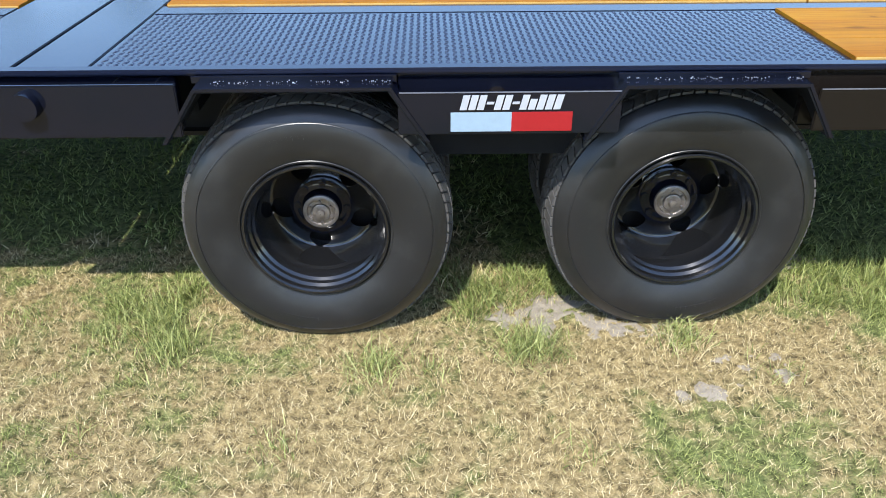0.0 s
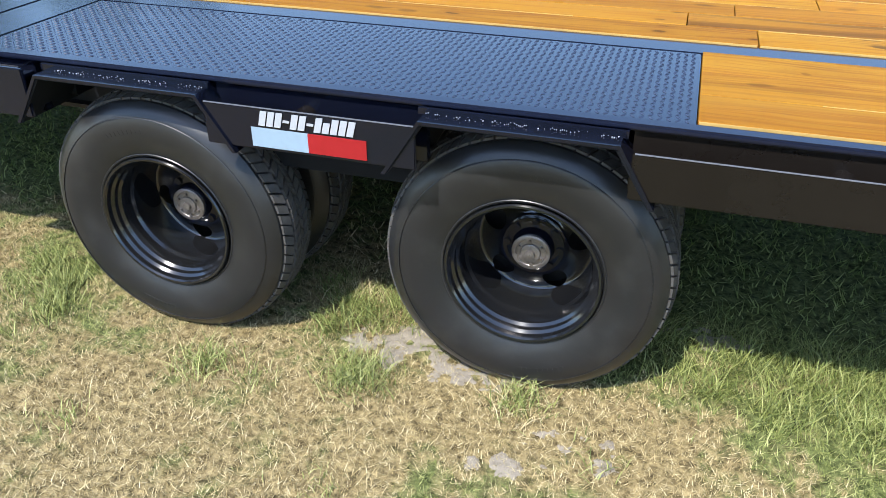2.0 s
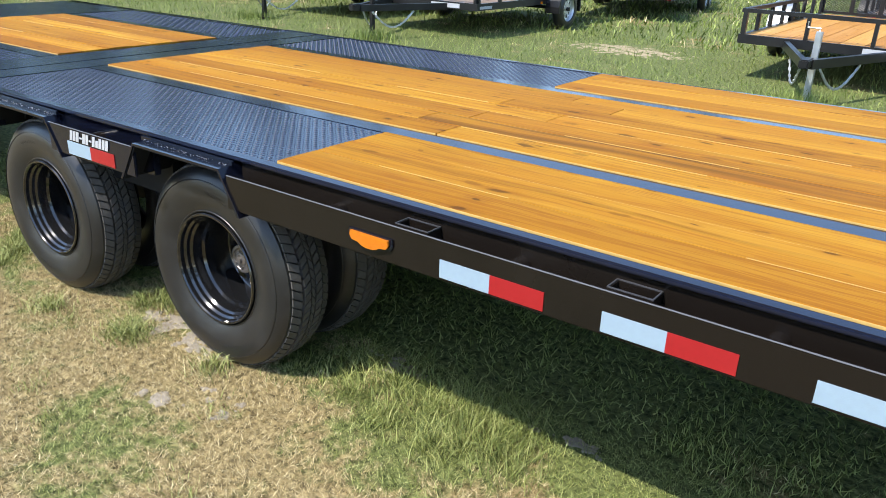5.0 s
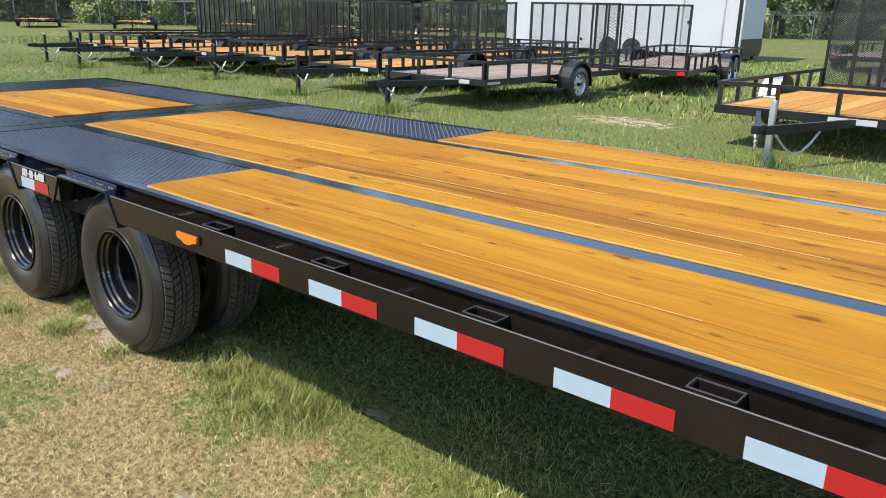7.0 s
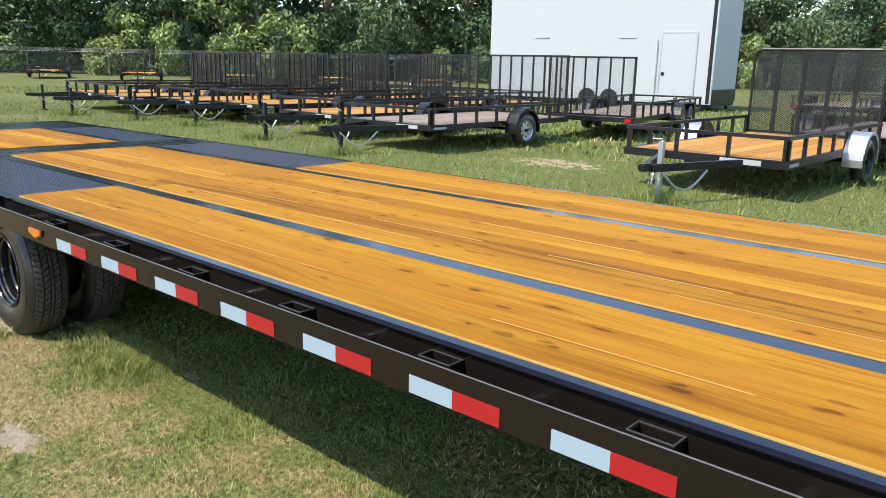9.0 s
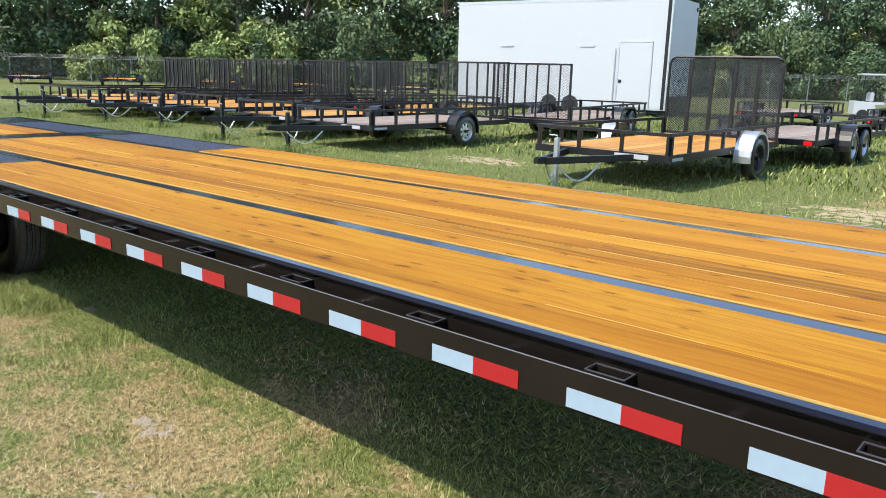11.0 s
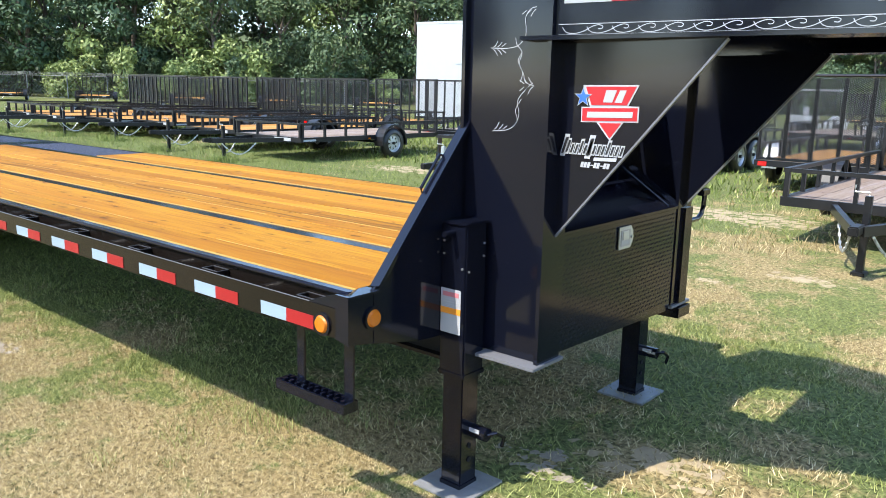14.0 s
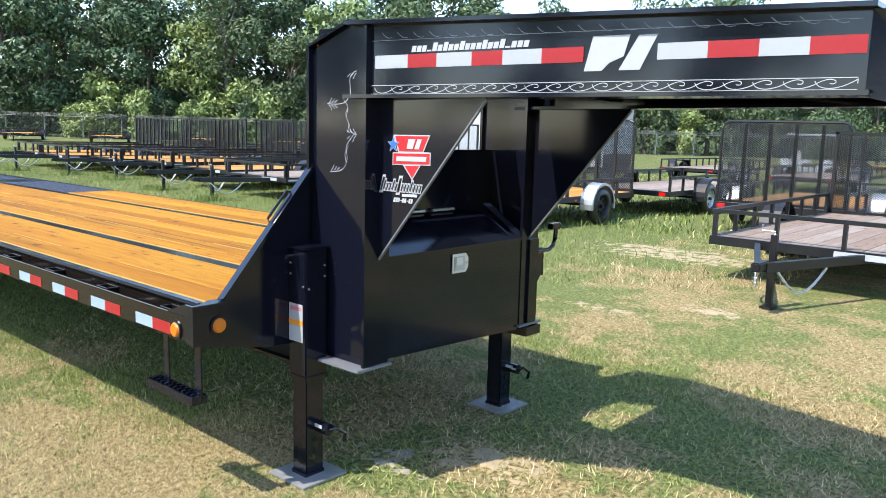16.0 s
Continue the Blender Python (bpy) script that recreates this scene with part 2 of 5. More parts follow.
BLACK = paint("black_paint", (0.0040, 0.0050, 0.0105), 0.09, 0.008, coat=0.0, bump=0.015, spec=0.42, vary=0.08)
DECKSTEEL = paint("black_deck_paint", (0.0060, 0.0092, 0.0190), 0.14, 0.02, bump=0.03, coat=0.0, spec=0.52, vary=0.10)
# pale grey that paints highlights on black steel edges
GLINTPAINT = paint("edge_glint_paint", (0.13, 0.135, 0.15), 0.3, 0.1, bump=0.1)
# dimmer grey for the reflections painted on the pocket rims
DIMGLINT = paint("dim_edge_glint_paint", (0.045, 0.046, 0.052), 0.3, 0.1, bump=0.1)
STRIPSTEEL = paint("black_strip_paint", (0.0075, 0.0100, 0.0220), 0.11, 0.02, bump=0.02, coat=0.0, spec=0.29, vary=0.06)
# black rail paint with the brown reflection of the ground put into its colour
RAILREFLECT = paint("rail_ground_reflection_paint", (0.0085, 0.0066, 0.0054), 0.20, 0.03, bump=0.04, coat=0.0, spec=0.27, vary=0.12)
# deck paint made bluer and lighter: the sky sheen on the lugs, as colour
LUGSHEEN = paint("lug_sky_sheen_paint", (0.029, 0.043, 0.080), 0.50, 0.04, bump=0.04, spec=0.42)
BLACKFAR = paint("black_frame_paint", (0.010, 0.010, 0.011), 0.34, 0.06, spec=0.35)
RIMPAINT = paint("black_rim_paint", (0.008, 0.0083, 0.0092), 0.12, 0.02, coat=0.8)
WHITEPAINT = paint("white_panel_paint", (0.40, 0.42, 0.44), 0.4, 0.15, dust=(0.5, 0.5, 0.48))
PINE = timber("stained_pine", (0.385, 0.196, 0.015), (0.285, 0.118, 0.006), (0.075, 0.027, 0.003), 0.62)
PINESTAIN = timber("dark_streaked_pine", (0.36, 0.180, 0.014), (0.275, 0.112, 0.006), (0.085, 0.036, 0.008), 0.62, 0.62)
PINEFAR = timber("treated_pine", (0.50, 0.27, 0.075), (0.40, 0.20, 0.05), (0.20, 0.10, 0.03), 0.6)
GREYWOOD = timber("weathered_pine", (0.28, 0.24, 0.20), (0.22, 0.175, 0.14), (0.11, 0.08, 0.065), 0.7)
# raw pine; the sun on the board edges is put into its paleness
SUNLITPINE = plain("sunlit_sawn_pine", (0.45, 0.29, 0.09), 0.7, 0.0, 0.3, 14, 0.2, spec=0.2)
RUBBER = rubber("tyre_rubber")
TREAD = plain("dusty_tread_rubber", (0.064, 0.060, 0.055), 0.75, 0.0, 0.5, 30, 0.3)
SILVER = plain("silver_steel", (0.55, 0.56, 0.57), 0.38, 0.85, 0.15)
GALV = plain("galvanised_steel", (0.55, 0.56, 0.56), 0.45, 0.9, 0.2, 8)
HUBSTEEL = plain("rusty_hub_steel", (0.22, 0.20, 0.19), 0.34, 0.75, 0.6, 70, 0.3)
WELD = plain("weld_spatter", (0.34, 0.34, 0.37), 0.35, 0.6, 0.5, 120, 0.8)
WHITETAPE = plain("white_reflective_tape", (0.25, 0.335, 0.41), 0.4, 0.0, 0.08, 60, 0.15)
WHITETAPEN = plain("white_neck_tape", (0.33, 0.35, 0.37), 0.4, 0.0, 0.06, 60, 0.12)
REDTAPE = plain("red_reflective_tape", (0.29, 0.008, 0.011), 0.4, 0.0, 0.15, 60, 0.15)
WHITEVINYL = plain("white_vinyl", (0.37, 0.38, 0.40), 0.45, 0.0, 0.04, 20, 0.05)
REDVINYL = plain("red_vinyl", (0.44, 0.014, 0.02), 0.4, 0.0, 0.08, 20, 0.05)
BLUEVINYL = plain("blue_vinyl", (0.03, 0.13, 0.50), 0.4, 0.0, 0.08, 20, 0.05)
BLACKVINYL = plain("black_vinyl", (0.012, 0.012, 0.014), 0.4, 0.0, 0.1, 20, 0.05)
AMBER = plain("amber_lens", (0.52, 0.145, 0.005), 0.2, 0.0, 0.2, 90, 0.5)
ORANGEVINYL = plain("orange_vinyl", (0.75, 0.27, 0.03), 0.45, 0.0, 0.06, 20, 0.05)
FAINTVINYL = plain("faint_pinstripe", (0.28, 0.29, 0.32), 0.45, 0.0, 0.05, 20, 0.05)
PINK = plain("faded_red_print", (0.50, 0.16, 0.18), 0.5, 0.0, 0.1, 30, 0.05)
GREYINK = plain("grey_ink", (0.38, 0.38, 0.40), 0.5, 0.0, 0.1, 60, 0.05)
REDLENS = plain("red_lens", (0.5, 0.01, 0.01), 0.2, 0.0, 0.2, 60, 0.3)
FOOTSTEEL = plain("dull_foot_steel", (0.24, 0.245, 0.25), 0.6, 0.4, 0.35, 18, 0.3)
FENCEMETAL = plain("dull_fence_steel", (0.16, 0.17, 0.17), 0.6, 0.3, 0.2)
# dull black that carries the shade under the deck, in fenders and holes
DARKGAP = plain("matte_shade_black", (0.010, 0.011, 0.013), 0.6, 0.0, 0.3, 20, spec=0.12)
SAND = plain("bare_sand", (0.25, 0.215, 0.165), 0.95, 0.0, 0.55, 38, 0.9)
DIRT = plain("dry_dirt", (0.30, 0.235, 0.14), 0.95, 0.0, 0.4, 10, 0.8)
TURF = lawn("turf_soil", False)
BLADES = lawn("grass_blades", True)
LUSH = lawn("lush_grass_blades", True, 0.16)
BARK = plain("bark", (0.11, 0.085, 0.065), 0.85, 0.0, 0.4, 9, 0.8)
LEAVES = foliage("leaves", (0.040, 0.074, 0.038), (0.074, 0.116, 0.053), (0.118, 0.165, 0.074))
LEAVESLIGHT = foliage("light_leaves", (0.120, 0.170, 0.058), (0.19, 0.25, 0.085), (0.27, 0.33, 0.125))


# ---- mesh helpers ----
def part(name, bm, material, parent=None, label="", m=None, smooth=False):
    me = bpy.data.meshes.new(name)
    bm.normal_update()
    bm.to_mesh(me)
    bm.free()
    me.materials.append(material)
    if smooth:
        me.shade_smooth()
        me.set_sharp_from_angle(angle=radians(smooth if smooth > 1 else 50))
    ob = new(name, me)
    ob.parent = parent
    if m is not None:
        ob.matrix_basis = m
    if label:
        ob["label"] = label
    return ob


def again(name, ob, parent, m=None):
    """Another object on the same mesh."""
    o = new(name, ob.data)
    o.parent = parent
    if m is not None:
        o.matrix_basis = m
    return o


def thing(name, label, category, m=None, group="", kind=""):
    ob = new(name)
    ob.empty_display_size = 0.2
    if m is not None:
        ob.matrix_basis = m
    return tagged(ob, label, category, group, kind)


HEX = ((0, 3, 2, 1), (4, 5, 6, 7), (0, 1, 5, 4), (1, 2, 6, 5), (2, 3, 7, 6), (3, 0, 4, 7))


def hexa(bm, pts):
    """A block from eight corners: four below, four above."""
    v = [bm.verts.new(p) for p in pts]
    for f in HEX:
        bm.faces.new([v[i] for i in f])
    return v


def box(x0, x1, y0, y1, z0, z1, bevel=0.0, bm=None):
    own = bm is None
    bm = bm or bmesh.new()
    hexa(bm, [(x0, y0, z0), (x1, y0, z0), (x1, y1, z0), (x0, y1, z0), (x0, y0, z1), (x1, y0, z1), (x1, y1, z1), (x0, y1, z1)])
    if own and bevel:
        bmesh.ops.bevel(bm, geom=bm.edges[:], offset=bevel, segments=2, affect="EDGES")
    return bm


def bar(p, q, w, h, bm=None, up=(0, 0, 1)):
    """A square bar from p to q, w wide and h high."""
    bm = bm or bmesh.new()
    p, q, up = Vector(p), Vector(q), Vector(up)
    d = (q - p).normalized()
    if abs(d.dot(up)) > 0.95:
        up = Vector((1, 0, 0))
    s = d.cross(up).normalized()
    u = s.cross(d)
    s, u = s * w / 2, u * h / 2
    hexa(bm, [p - s - u, q - s - u, q + s - u, p + s - u, p - s + u, q - s + u, q + s + u, p + s + u])
    return bm


def rod(p, q, r, seg=10, bm=None, r2=None, caps=True):
    bm = bm or bmesh.new()
    p, q = Vector(p), Vector(q)
    d = (q - p).normalized()
    s = d.cross(Vector((0, 0, 1)) if abs(d.z) < 0.9 else Vector((1, 0, 0))).normalized()
    u = d.cross(s)
    r2 = r if r2 is None else r2
    rings = []
    for c, rr in ((p, r), (q, r2)):
        rings.append([bm.verts.new(c + (s * math.cos(a) + u * math.sin(a)) * rr) for a in (2 * math.pi * i / seg for i in range(seg))])
    for i in range(seg):
        j = (i + 1) % seg
        bm.faces.new((rings[0][i], rings[0][j], rings[1][j], rings[1][i]))
    if caps:
        bm.faces.new(rings[0][::-1])
        bm.faces.new(rings[1])
    return bm


def tube(pts, r, seg=8, bm=None):
    """A round bar along a line of points, with mitred bends."""
    bm = bm or bmesh.new()
    pts = [Vector(p) for p in pts]
    rings = []
    ref = Vector((0.13, 0.31, 0.94))
    for i, p in enumerate(pts):
        d = (pts[min(i + 1, len(pts) - 1)] - pts[max(i - 1, 0)]).normalized()
        s = d.cross(ref).normalized()
        u = d.cross(s)
        rings.append([bm.verts.new(p + (s * math.cos(a) + u * math.sin(a)) * r) for a in (2 * math.pi * k / seg for k in range(seg))])
    for a, b in zip(rings, rings[1:]):
        for i in range(seg):
            j = (i + 1) % seg
            bm.faces.new((a[i], a[j], b[j], b[i]))
    bm.faces.new(rings[0][::-1])
    bm.faces.new(rings[-1])
    return bm


def slab(poly, n, bm=None):
    """A flat plate: the outline poly (3D points) pushed by the vector n."""
    bm = bm or bmesh.new()
    n = Vector(n)
    a = [bm.verts.new(Vector(p)) for p in poly]
    b = [bm.verts.new(Vector(p) + n) for p in poly]
    bm.faces.new(a)
    bm.faces.new(b[::-1])
    for i in range(len(a)):
        j = (i + 1) % len(a)
        bm.faces.new((a[j], a[i], b[i], b[j]))
    bmesh.ops.recalc_face_normals(bm, faces=bm.faces[:])
    return bm


def lathe(profile, seg=48, bm=None, closed=False):
    """Turns (y, radius) pairs about the y axis."""
    bm = bm or bmesh.new()
    rings = [[bm.verts.new((r * math.cos(2 * math.pi * i / seg), y, r * math.sin(2 * math.pi * i / seg))) for i in range(seg)] for y, r in profile]
    pairs = list(zip(rings, rings[1:]))
    if closed:
        pairs.append((rings[-1], rings[0]))
    for a, b in pairs:
        for i in range(seg):
            j = (i + 1) % seg
            bm.faces.new((a[i], a[j], b[j], b[i]))
    bmesh.ops.recalc_face_normals(bm, faces=bm.faces[:])
    return bm


def raw(name, verts, faces, material, parent=None, label="", smooth=False):
    me = bpy.data.meshes.new(name)
    me.from_pydata(verts, [], faces)
    me.materials.append(material)
    if smooth:
        me.shade_smooth()
    ob = new(name, me)
    ob.parent = parent
    if label:
        ob["label"] = label
    return ob


def lugs(origin, u, v, lu, lv, n, pitch=0.0195, size=1.0):
    """The raised lugs of tread plate over lu x lv metres, as one mesh's vertices and faces."""
    o, u, v, n = (Vector(a) for a in (origin, u, v, n))
    verts, faces = [], []
    nu, nv = int(lu / pitch), int(lv / pitch)
    for i in range(nu):
        for j in range(nv):
            c = o + u * (i + 0.5) * lu / nu + v * (j + 0.5) * lv / nv
            d = (u + v).normalized() if (i + j) % 2 else (u - v).normalized()
            s = d.cross(n)
            a, b = d * 0.0115 * size * pitch / 0.0245, s * 0.0037 * size * pitch / 0.0245
            h = n * 0.0024
            k = len(verts)
            verts += [c - a, c - b, c + a, c + b, c - a * 0.45 + h, c + a * 0.45 + h]
            faces += [(k, k + 1, k + 5, k + 4), (k + 1, k + 2, k + 5), (k + 2, k + 3, k + 4, k + 5), (k + 3, k, k + 4)]
    return verts, faces


# ---- the gooseneck flatbed trailer ----
MID = 3.06
DECK = 0.850
TRAILER = thing("gooseneck_flatbed_trailer", "black gooseneck flatbed trailer with orange stained pine deck, parked on grass", "trailer",
                pose(0, 0, -0.0112, 0, -0.32, 0))
HINGE, PLATE_END, NOSE = -0.67, 1.27, 6.93


def across(y):
    """The mirror image of y on the other side of the trailer."""
    return 2 * MID - y


def deck_board(x0, x1, y0, y1, top, material):
    """One board: slightly crowned, with eased edges."""
    bm = bmesh.new()
    c, e = 0.0008, 0.002
    prof = [(y0, top - 0.038), (y0, top - e), (y0 + e, top), ((y0 + y1) / 2, top + c), (y1 - e, top), (y1, top - e), (y1, top - 0.038)]
    a = [bm.verts.new((x0, y, z)) for y, z in prof]
    b = [bm.verts.new((x1, y, z)) for y, z in prof]
    for i in range(len(prof)):
        j = (i + 1) % len(prof)
        bm.faces.new((a[i], a[j], b[j], b[i]))
    bm.faces.new(a[::-1])
    bm.faces.new(b)
    bmesh.ops.recalc_face_normals(bm, faces=bm.faces[:])
    return part("deck_plank", bm, material, TRAILER)


def bay(x0, x1, y0, y1, count, joints=(), stained=()):
    w = (y1 - y0) / count
    for i in range(count):
        lift = random.uniform(-0.0015, 0.0015)
        ends = [x0, *([joints[i % len(joints)]] if joints else []), x1]
        for a, b in zip(ends, ends[1:]):
            plank = deck_board(a + 0.002, b - 0.002, y0 + i * w + 0.0008, y0 + (i + 1) * w - 0.0008, DECK + 0.006 + lift, PINESTAIN if i in stained and b > 6 else PINE)
            if i == 0:
                part("sunlit_sawn_edge", box(a + 0.004, b - 0.004, y0 - 0.0010, y0 + 0.0030, DECK - 0.001, DECK + 0.0046 + lift), SUNLITPINE, plank, "pale sawn edge of the board with painted sunlight")
            elif y0 < MID:
                # sunlit board edge along the joint, painted as pale strips in places
                x = a + random.uniform(0.1, 0.5)
                while x < b - 0.3:
                    e = min(b - 0.05, x + random.uniform(0.25, 1.1))
                    y = y0 + i * w
                    part("sunlit_sawn_edge", box(x, e, y - 0.0007, y + random.uniform(0.0012, 0.0024), DECK, DECK + 0.0064 + lift), SUNLITPINE, plank, "pale sawn edge of the board with painted sunlight")
                    x = e + random.uniform(0.2, 1.3)


def deck_boards():
    bay(PLATE_END + 0.001, 6.925, 1.902, 2.428, 3)
    bay(HINGE + 0.01, 6.925, 2.532, 3.588, 7, (1.42, 1.22, 1.36, 1.62, 1.30, 1.75, 1.50), (1, 2))
    bay(PLATE_END + 0.001, 6.925, across(2.428), across(1.902), 3)
    bay(-2.95, -1.13, 2.532, 3.588, 7)


def steel_deck():
    for y0 in (2.43, 3.59):
        part("beam_top_strip", box(HINGE, 6.928, y0, y0 + 0.10, DECK - 0.02, DECK, 0.003), STRIPSTEEL, TRAILER, "black steel strip between the deck boards")
        part("main_beam", box(-3.9, 6.95, y0 + 0.015, y0 + 0.085, 0.47, DECK - 0.022), DARKGAP, TRAILER)
        part("beam_lower_flange", box(-3.9, 6.95, y0 - 0.02, y0 + 0.12, 0.455, 0.47), BLACK, TRAILER)
    for side in (0, 1):
        f = across if side else (lambda y: y)
        y0, y1 = sorted((f(1.872), f(2.43)))
        plate = part("tread_plate", box(HINGE, PLATE_END, y0, y1, DECK - 0.012, DECK - 0.002, 0.002), DECKSTEEL, TRAILER, "black diamond tread plate over the wheels")
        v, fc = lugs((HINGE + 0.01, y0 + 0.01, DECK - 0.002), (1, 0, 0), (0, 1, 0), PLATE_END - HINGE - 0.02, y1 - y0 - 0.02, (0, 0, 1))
        o = raw("raised_tread_pattern", v, fc, LUGSHEEN, plate)
        tagged(o, kind="stuff")
        rp = part("ramp_tread_plate", box(-2.95, -1.13, y0, y1, DECK - 0.012, DECK - 0.002, 0.002), DECKSTEEL, TRAILER, "black diamond tread plate on the ramp")
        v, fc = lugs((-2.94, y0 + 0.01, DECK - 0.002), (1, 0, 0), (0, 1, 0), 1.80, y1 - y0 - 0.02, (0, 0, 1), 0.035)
        tagged(raw("raised_tread_pattern", v, fc, LUGSHEEN, rp), kind="stuff")
        for x0, x1 in ((-2.95, -1.13),):
            part("ramp_strip", box(x0, x1, f(2.48) - 0.05, f(2.48) + 0.05, DECK - 0.02, DECK, 0.003), DECKSTEEL, TRAILER)
    part("hinge_plate", box(-0.858, HINGE - 0.003, 1.87, across(1.87), DECK - 0.014, DECK, 0.003), DECKSTEEL, TRAILER, "flat black hinge plate")
    part("hinge_plate", box(-1.125, -0.868, 1.87, across(1.87), DECK - 0.014, DECK, 0.003), DECKSTEEL, TRAILER, "flat black hinge plate")
    part("ramp_end_plate", box(-3.95, -2.955, 1.87, across(1.87), DECK - 0.014, DECK, 0.003), DECKSTEEL, TRAILER, "flat black plate at the ramp end")
    part("nose_plate", slab([(6.929, 1.86, DECK), (6.929, across(1.86), DECK), (6.974, across(1.86), DECK), (6.974, 1.86, DECK)], (0, 0, -0.014)), DECKSTEEL, TRAILER, "black steel plate at the front of the deck")
    for i in range(13):
        x = -0.5 + i * 0.61
        part("cross_member", box(x, x + 0.06, 1.98, across(1.98), 0.70, 0.80), DARKGAP, TRAILER)


def welds(x0, x1, y, z, parent):
    """A lumpy bead of weld along x."""
    bm = bmesh.new()
    n = int((x1 - x0) / 0.0045)
    for i in range(n):
        if random.random() < (0.6 if (i // 7) % 4 else 0.2):
            x = x0 + i * (x1 - x0) / n
            bmesh.ops.create_icosphere(bm, subdivisions=1, radius=random.uniform(0.0010, 0.0023), matrix=Matrix.Translation((x, y + random.uniform(-0.003, 0.003), z + random.uniform(-0.004, 0.003))))
    return tagged(part("weld_bead", bm, WELD, parent, "bright weld bead"), kind="stuff")


def side_rails():
    for side in (0, 1):
        f = across if side else (lambda y: y)

        def lim(a, b):
            return sorted((f(a), f(b)))
        y0, y1 = lim(1.868, 1.898)
        yf = lim(1.856, 1.898)
        part("side_channel", box(-1.2, NOSE, yf[0], yf[1], 0.836, DECK + 0.002, 0.005), STRIPSTEEL, TRAILER)
        for a, b in ((-1.2, -0.455), (0.105, 0.665), (1.145, NOSE)):
            part("side_channel_web", box(a, b, y0 + 0.002, y1 - 0.002, 0.69, 0.836), RAILREFLECT if a > 1 else BLACK, TRAILER)
        y0, y1 = lim(1.870, 1.962)
        part("ramp_side_rail", box(-3.95, -1.21, y0, y1, 0.66, DECK, 0.004), BLACK, TRAILER)
        # rub rail, left open over the wheels
        y0, y1 = lim(1.798, 1.810)
        for a, b in ((-1.15, -0.435), (0.105, 0.660), (1.150, NOSE)):
            part("rub_rail", box(a, b, y0, y1, 0.698, 0.808 if a > -1 else 0.834, 0.003), RAILREFLECT if a > 1 else BLACK, TRAILER)
            if a > -1:
                # thin pale strip: the highlight on the rail edge, painted on
                ye = sorted((f(1.7972), f(1.8005)))
                part("rail_edge", box(a + 0.004, b - 0.004 if b < 6 else 6.79, ye[0], ye[1], 0.8068, 0.8090), GLINTPAINT, TRAILER, "painted highlight along the upper edge of the rub rail")
        y0, y1 = lim(1.811, 1.867)
        part("rail_top_plate", box(-1.15, -0.46, y0, y1, 0.796, 0.806), BLACK, TRAILER)
        # square stake pockets and round spools between rail and channel
        ym, yo = f(1.868), f(1.81)
        for k in range(-5, 9):
            x = 1.88 + 0.61 * k
            if x > -1.1 and not (-0.52 < x < 0.17 or 0.57 < x < 1.35):
                bm = bmesh.new()
                for a, b, c, d in ((-0.055, 0.055, 0, 0.006), (-0.055, 0.055, 0.051, 0.057), (-0.055, -0.048, 0.006, 0.051), (0.048, 0.055, 0.006, 0.051)):
                    yy = sorted((f(1.810 + c), f(1.810 + d)))
                    box(x + a, x + b, yy[0], yy[1], 0.705, 0.811, bm=bm)
                pk = part("stake_pocket", bm, RAILREFLECT, TRAILER)
                # rim strips in a lighter colour stand for the reflecting edges
                bm = bmesh.new()
                for a, b, c, d in ((-0.055, 0.055, 0, 0.003), (-0.055, 0.055, 0.054, 0.057), (-0.055, -0.0515, 0.003, 0.054), (0.0515, 0.055, 0.003, 0.054)):
                    yy = sorted((f(1.810 + c), f(1.810 + d)))
                    box(x + a, x + b, yy[0], yy[1], 0.811, 0.814, bm=bm)
                part("pocket_edge", bm, DIMGLINT, pk, "painted highlight on the pocket rim")
            x = 2.185 + 0.61 * k
            if -1.1 < x < 6.6 and not (-0.52 < x < 0.17 or 0.57 < x < 1.35):
                part("pipe_spool", rod((x, f(1.808), 0.772), (x, f(1.87), 0.772), 0.027, 14), RAILREFLECT, TRAILER, smooth=True)
    part("hinge_pipe", rod((-0.80, 1.772, 0.786), (-0.80, 1.80, 0.786), 0.034, 20, r2=0.036), BLACK, TRAILER, "end of the hinge pipe", smooth=40)


def fenders():
    for side in (0, 1):
        f = across if side else (lambda y: y)
        for a, b, c, d in ((-0.490, -0.392, 0.090, 0.184), (0.573, 0.667, 1.123, 1.211)):
            t = 0.008
            outer = [(a, 0.680), (b, 0.824), (c, 0.824), (d, 0.680)]
            inner = [(d - t * 1.3, 0.680), (c - t * 0.6, 0.824 - t), (b + t * 0.6, 0.824 - t), (a + t * 1.3, 0.680)]
            ring = [(x, f(1.792), z) for x, z in outer + inner]
            fd = part("wheel_fender", slab(ring, (0, f(2.47) - f(1.792), 0)), BLACK, TRAILER, "black folded steel wheel fender")
            # added inner sheet, dull and dark in place of the fender's shade
            lining = inner[::-1] + [(x + (0.004 if x < (a + d) / 2 else -0.004), z - 0.004 * (z > 0.7)) for x, z in inner]
            part("fender_shade_lining", slab([(x, f(1.796), z) for x, z in lining], (0, f(2.45) - f(1.796), 0)), DARKGAP, fd, "dull dark sheet added for the shade under the fender")
            # added sheet behind the tyres that stands for the darkness there
            y0, y1 = sorted((f(2.428), f(2.434)))
            part("fender_shade_sheet", box(a + 0.02, d - 0.02, y0, y1, 0.42, 0.80), DARKGAP, fd, "dull dark sheet added for the shade behind the tyres")
            flange = [(b - 0.012, 0.824), (c + 0.012, 0.824), (c + 0.012, 0.840), (b - 0.012, 0.840)]
            part("fender_stiffener", slab([(x, f(1.838), z) for x, z in flange], (0, 0.01, 0)), BLACK, fd)
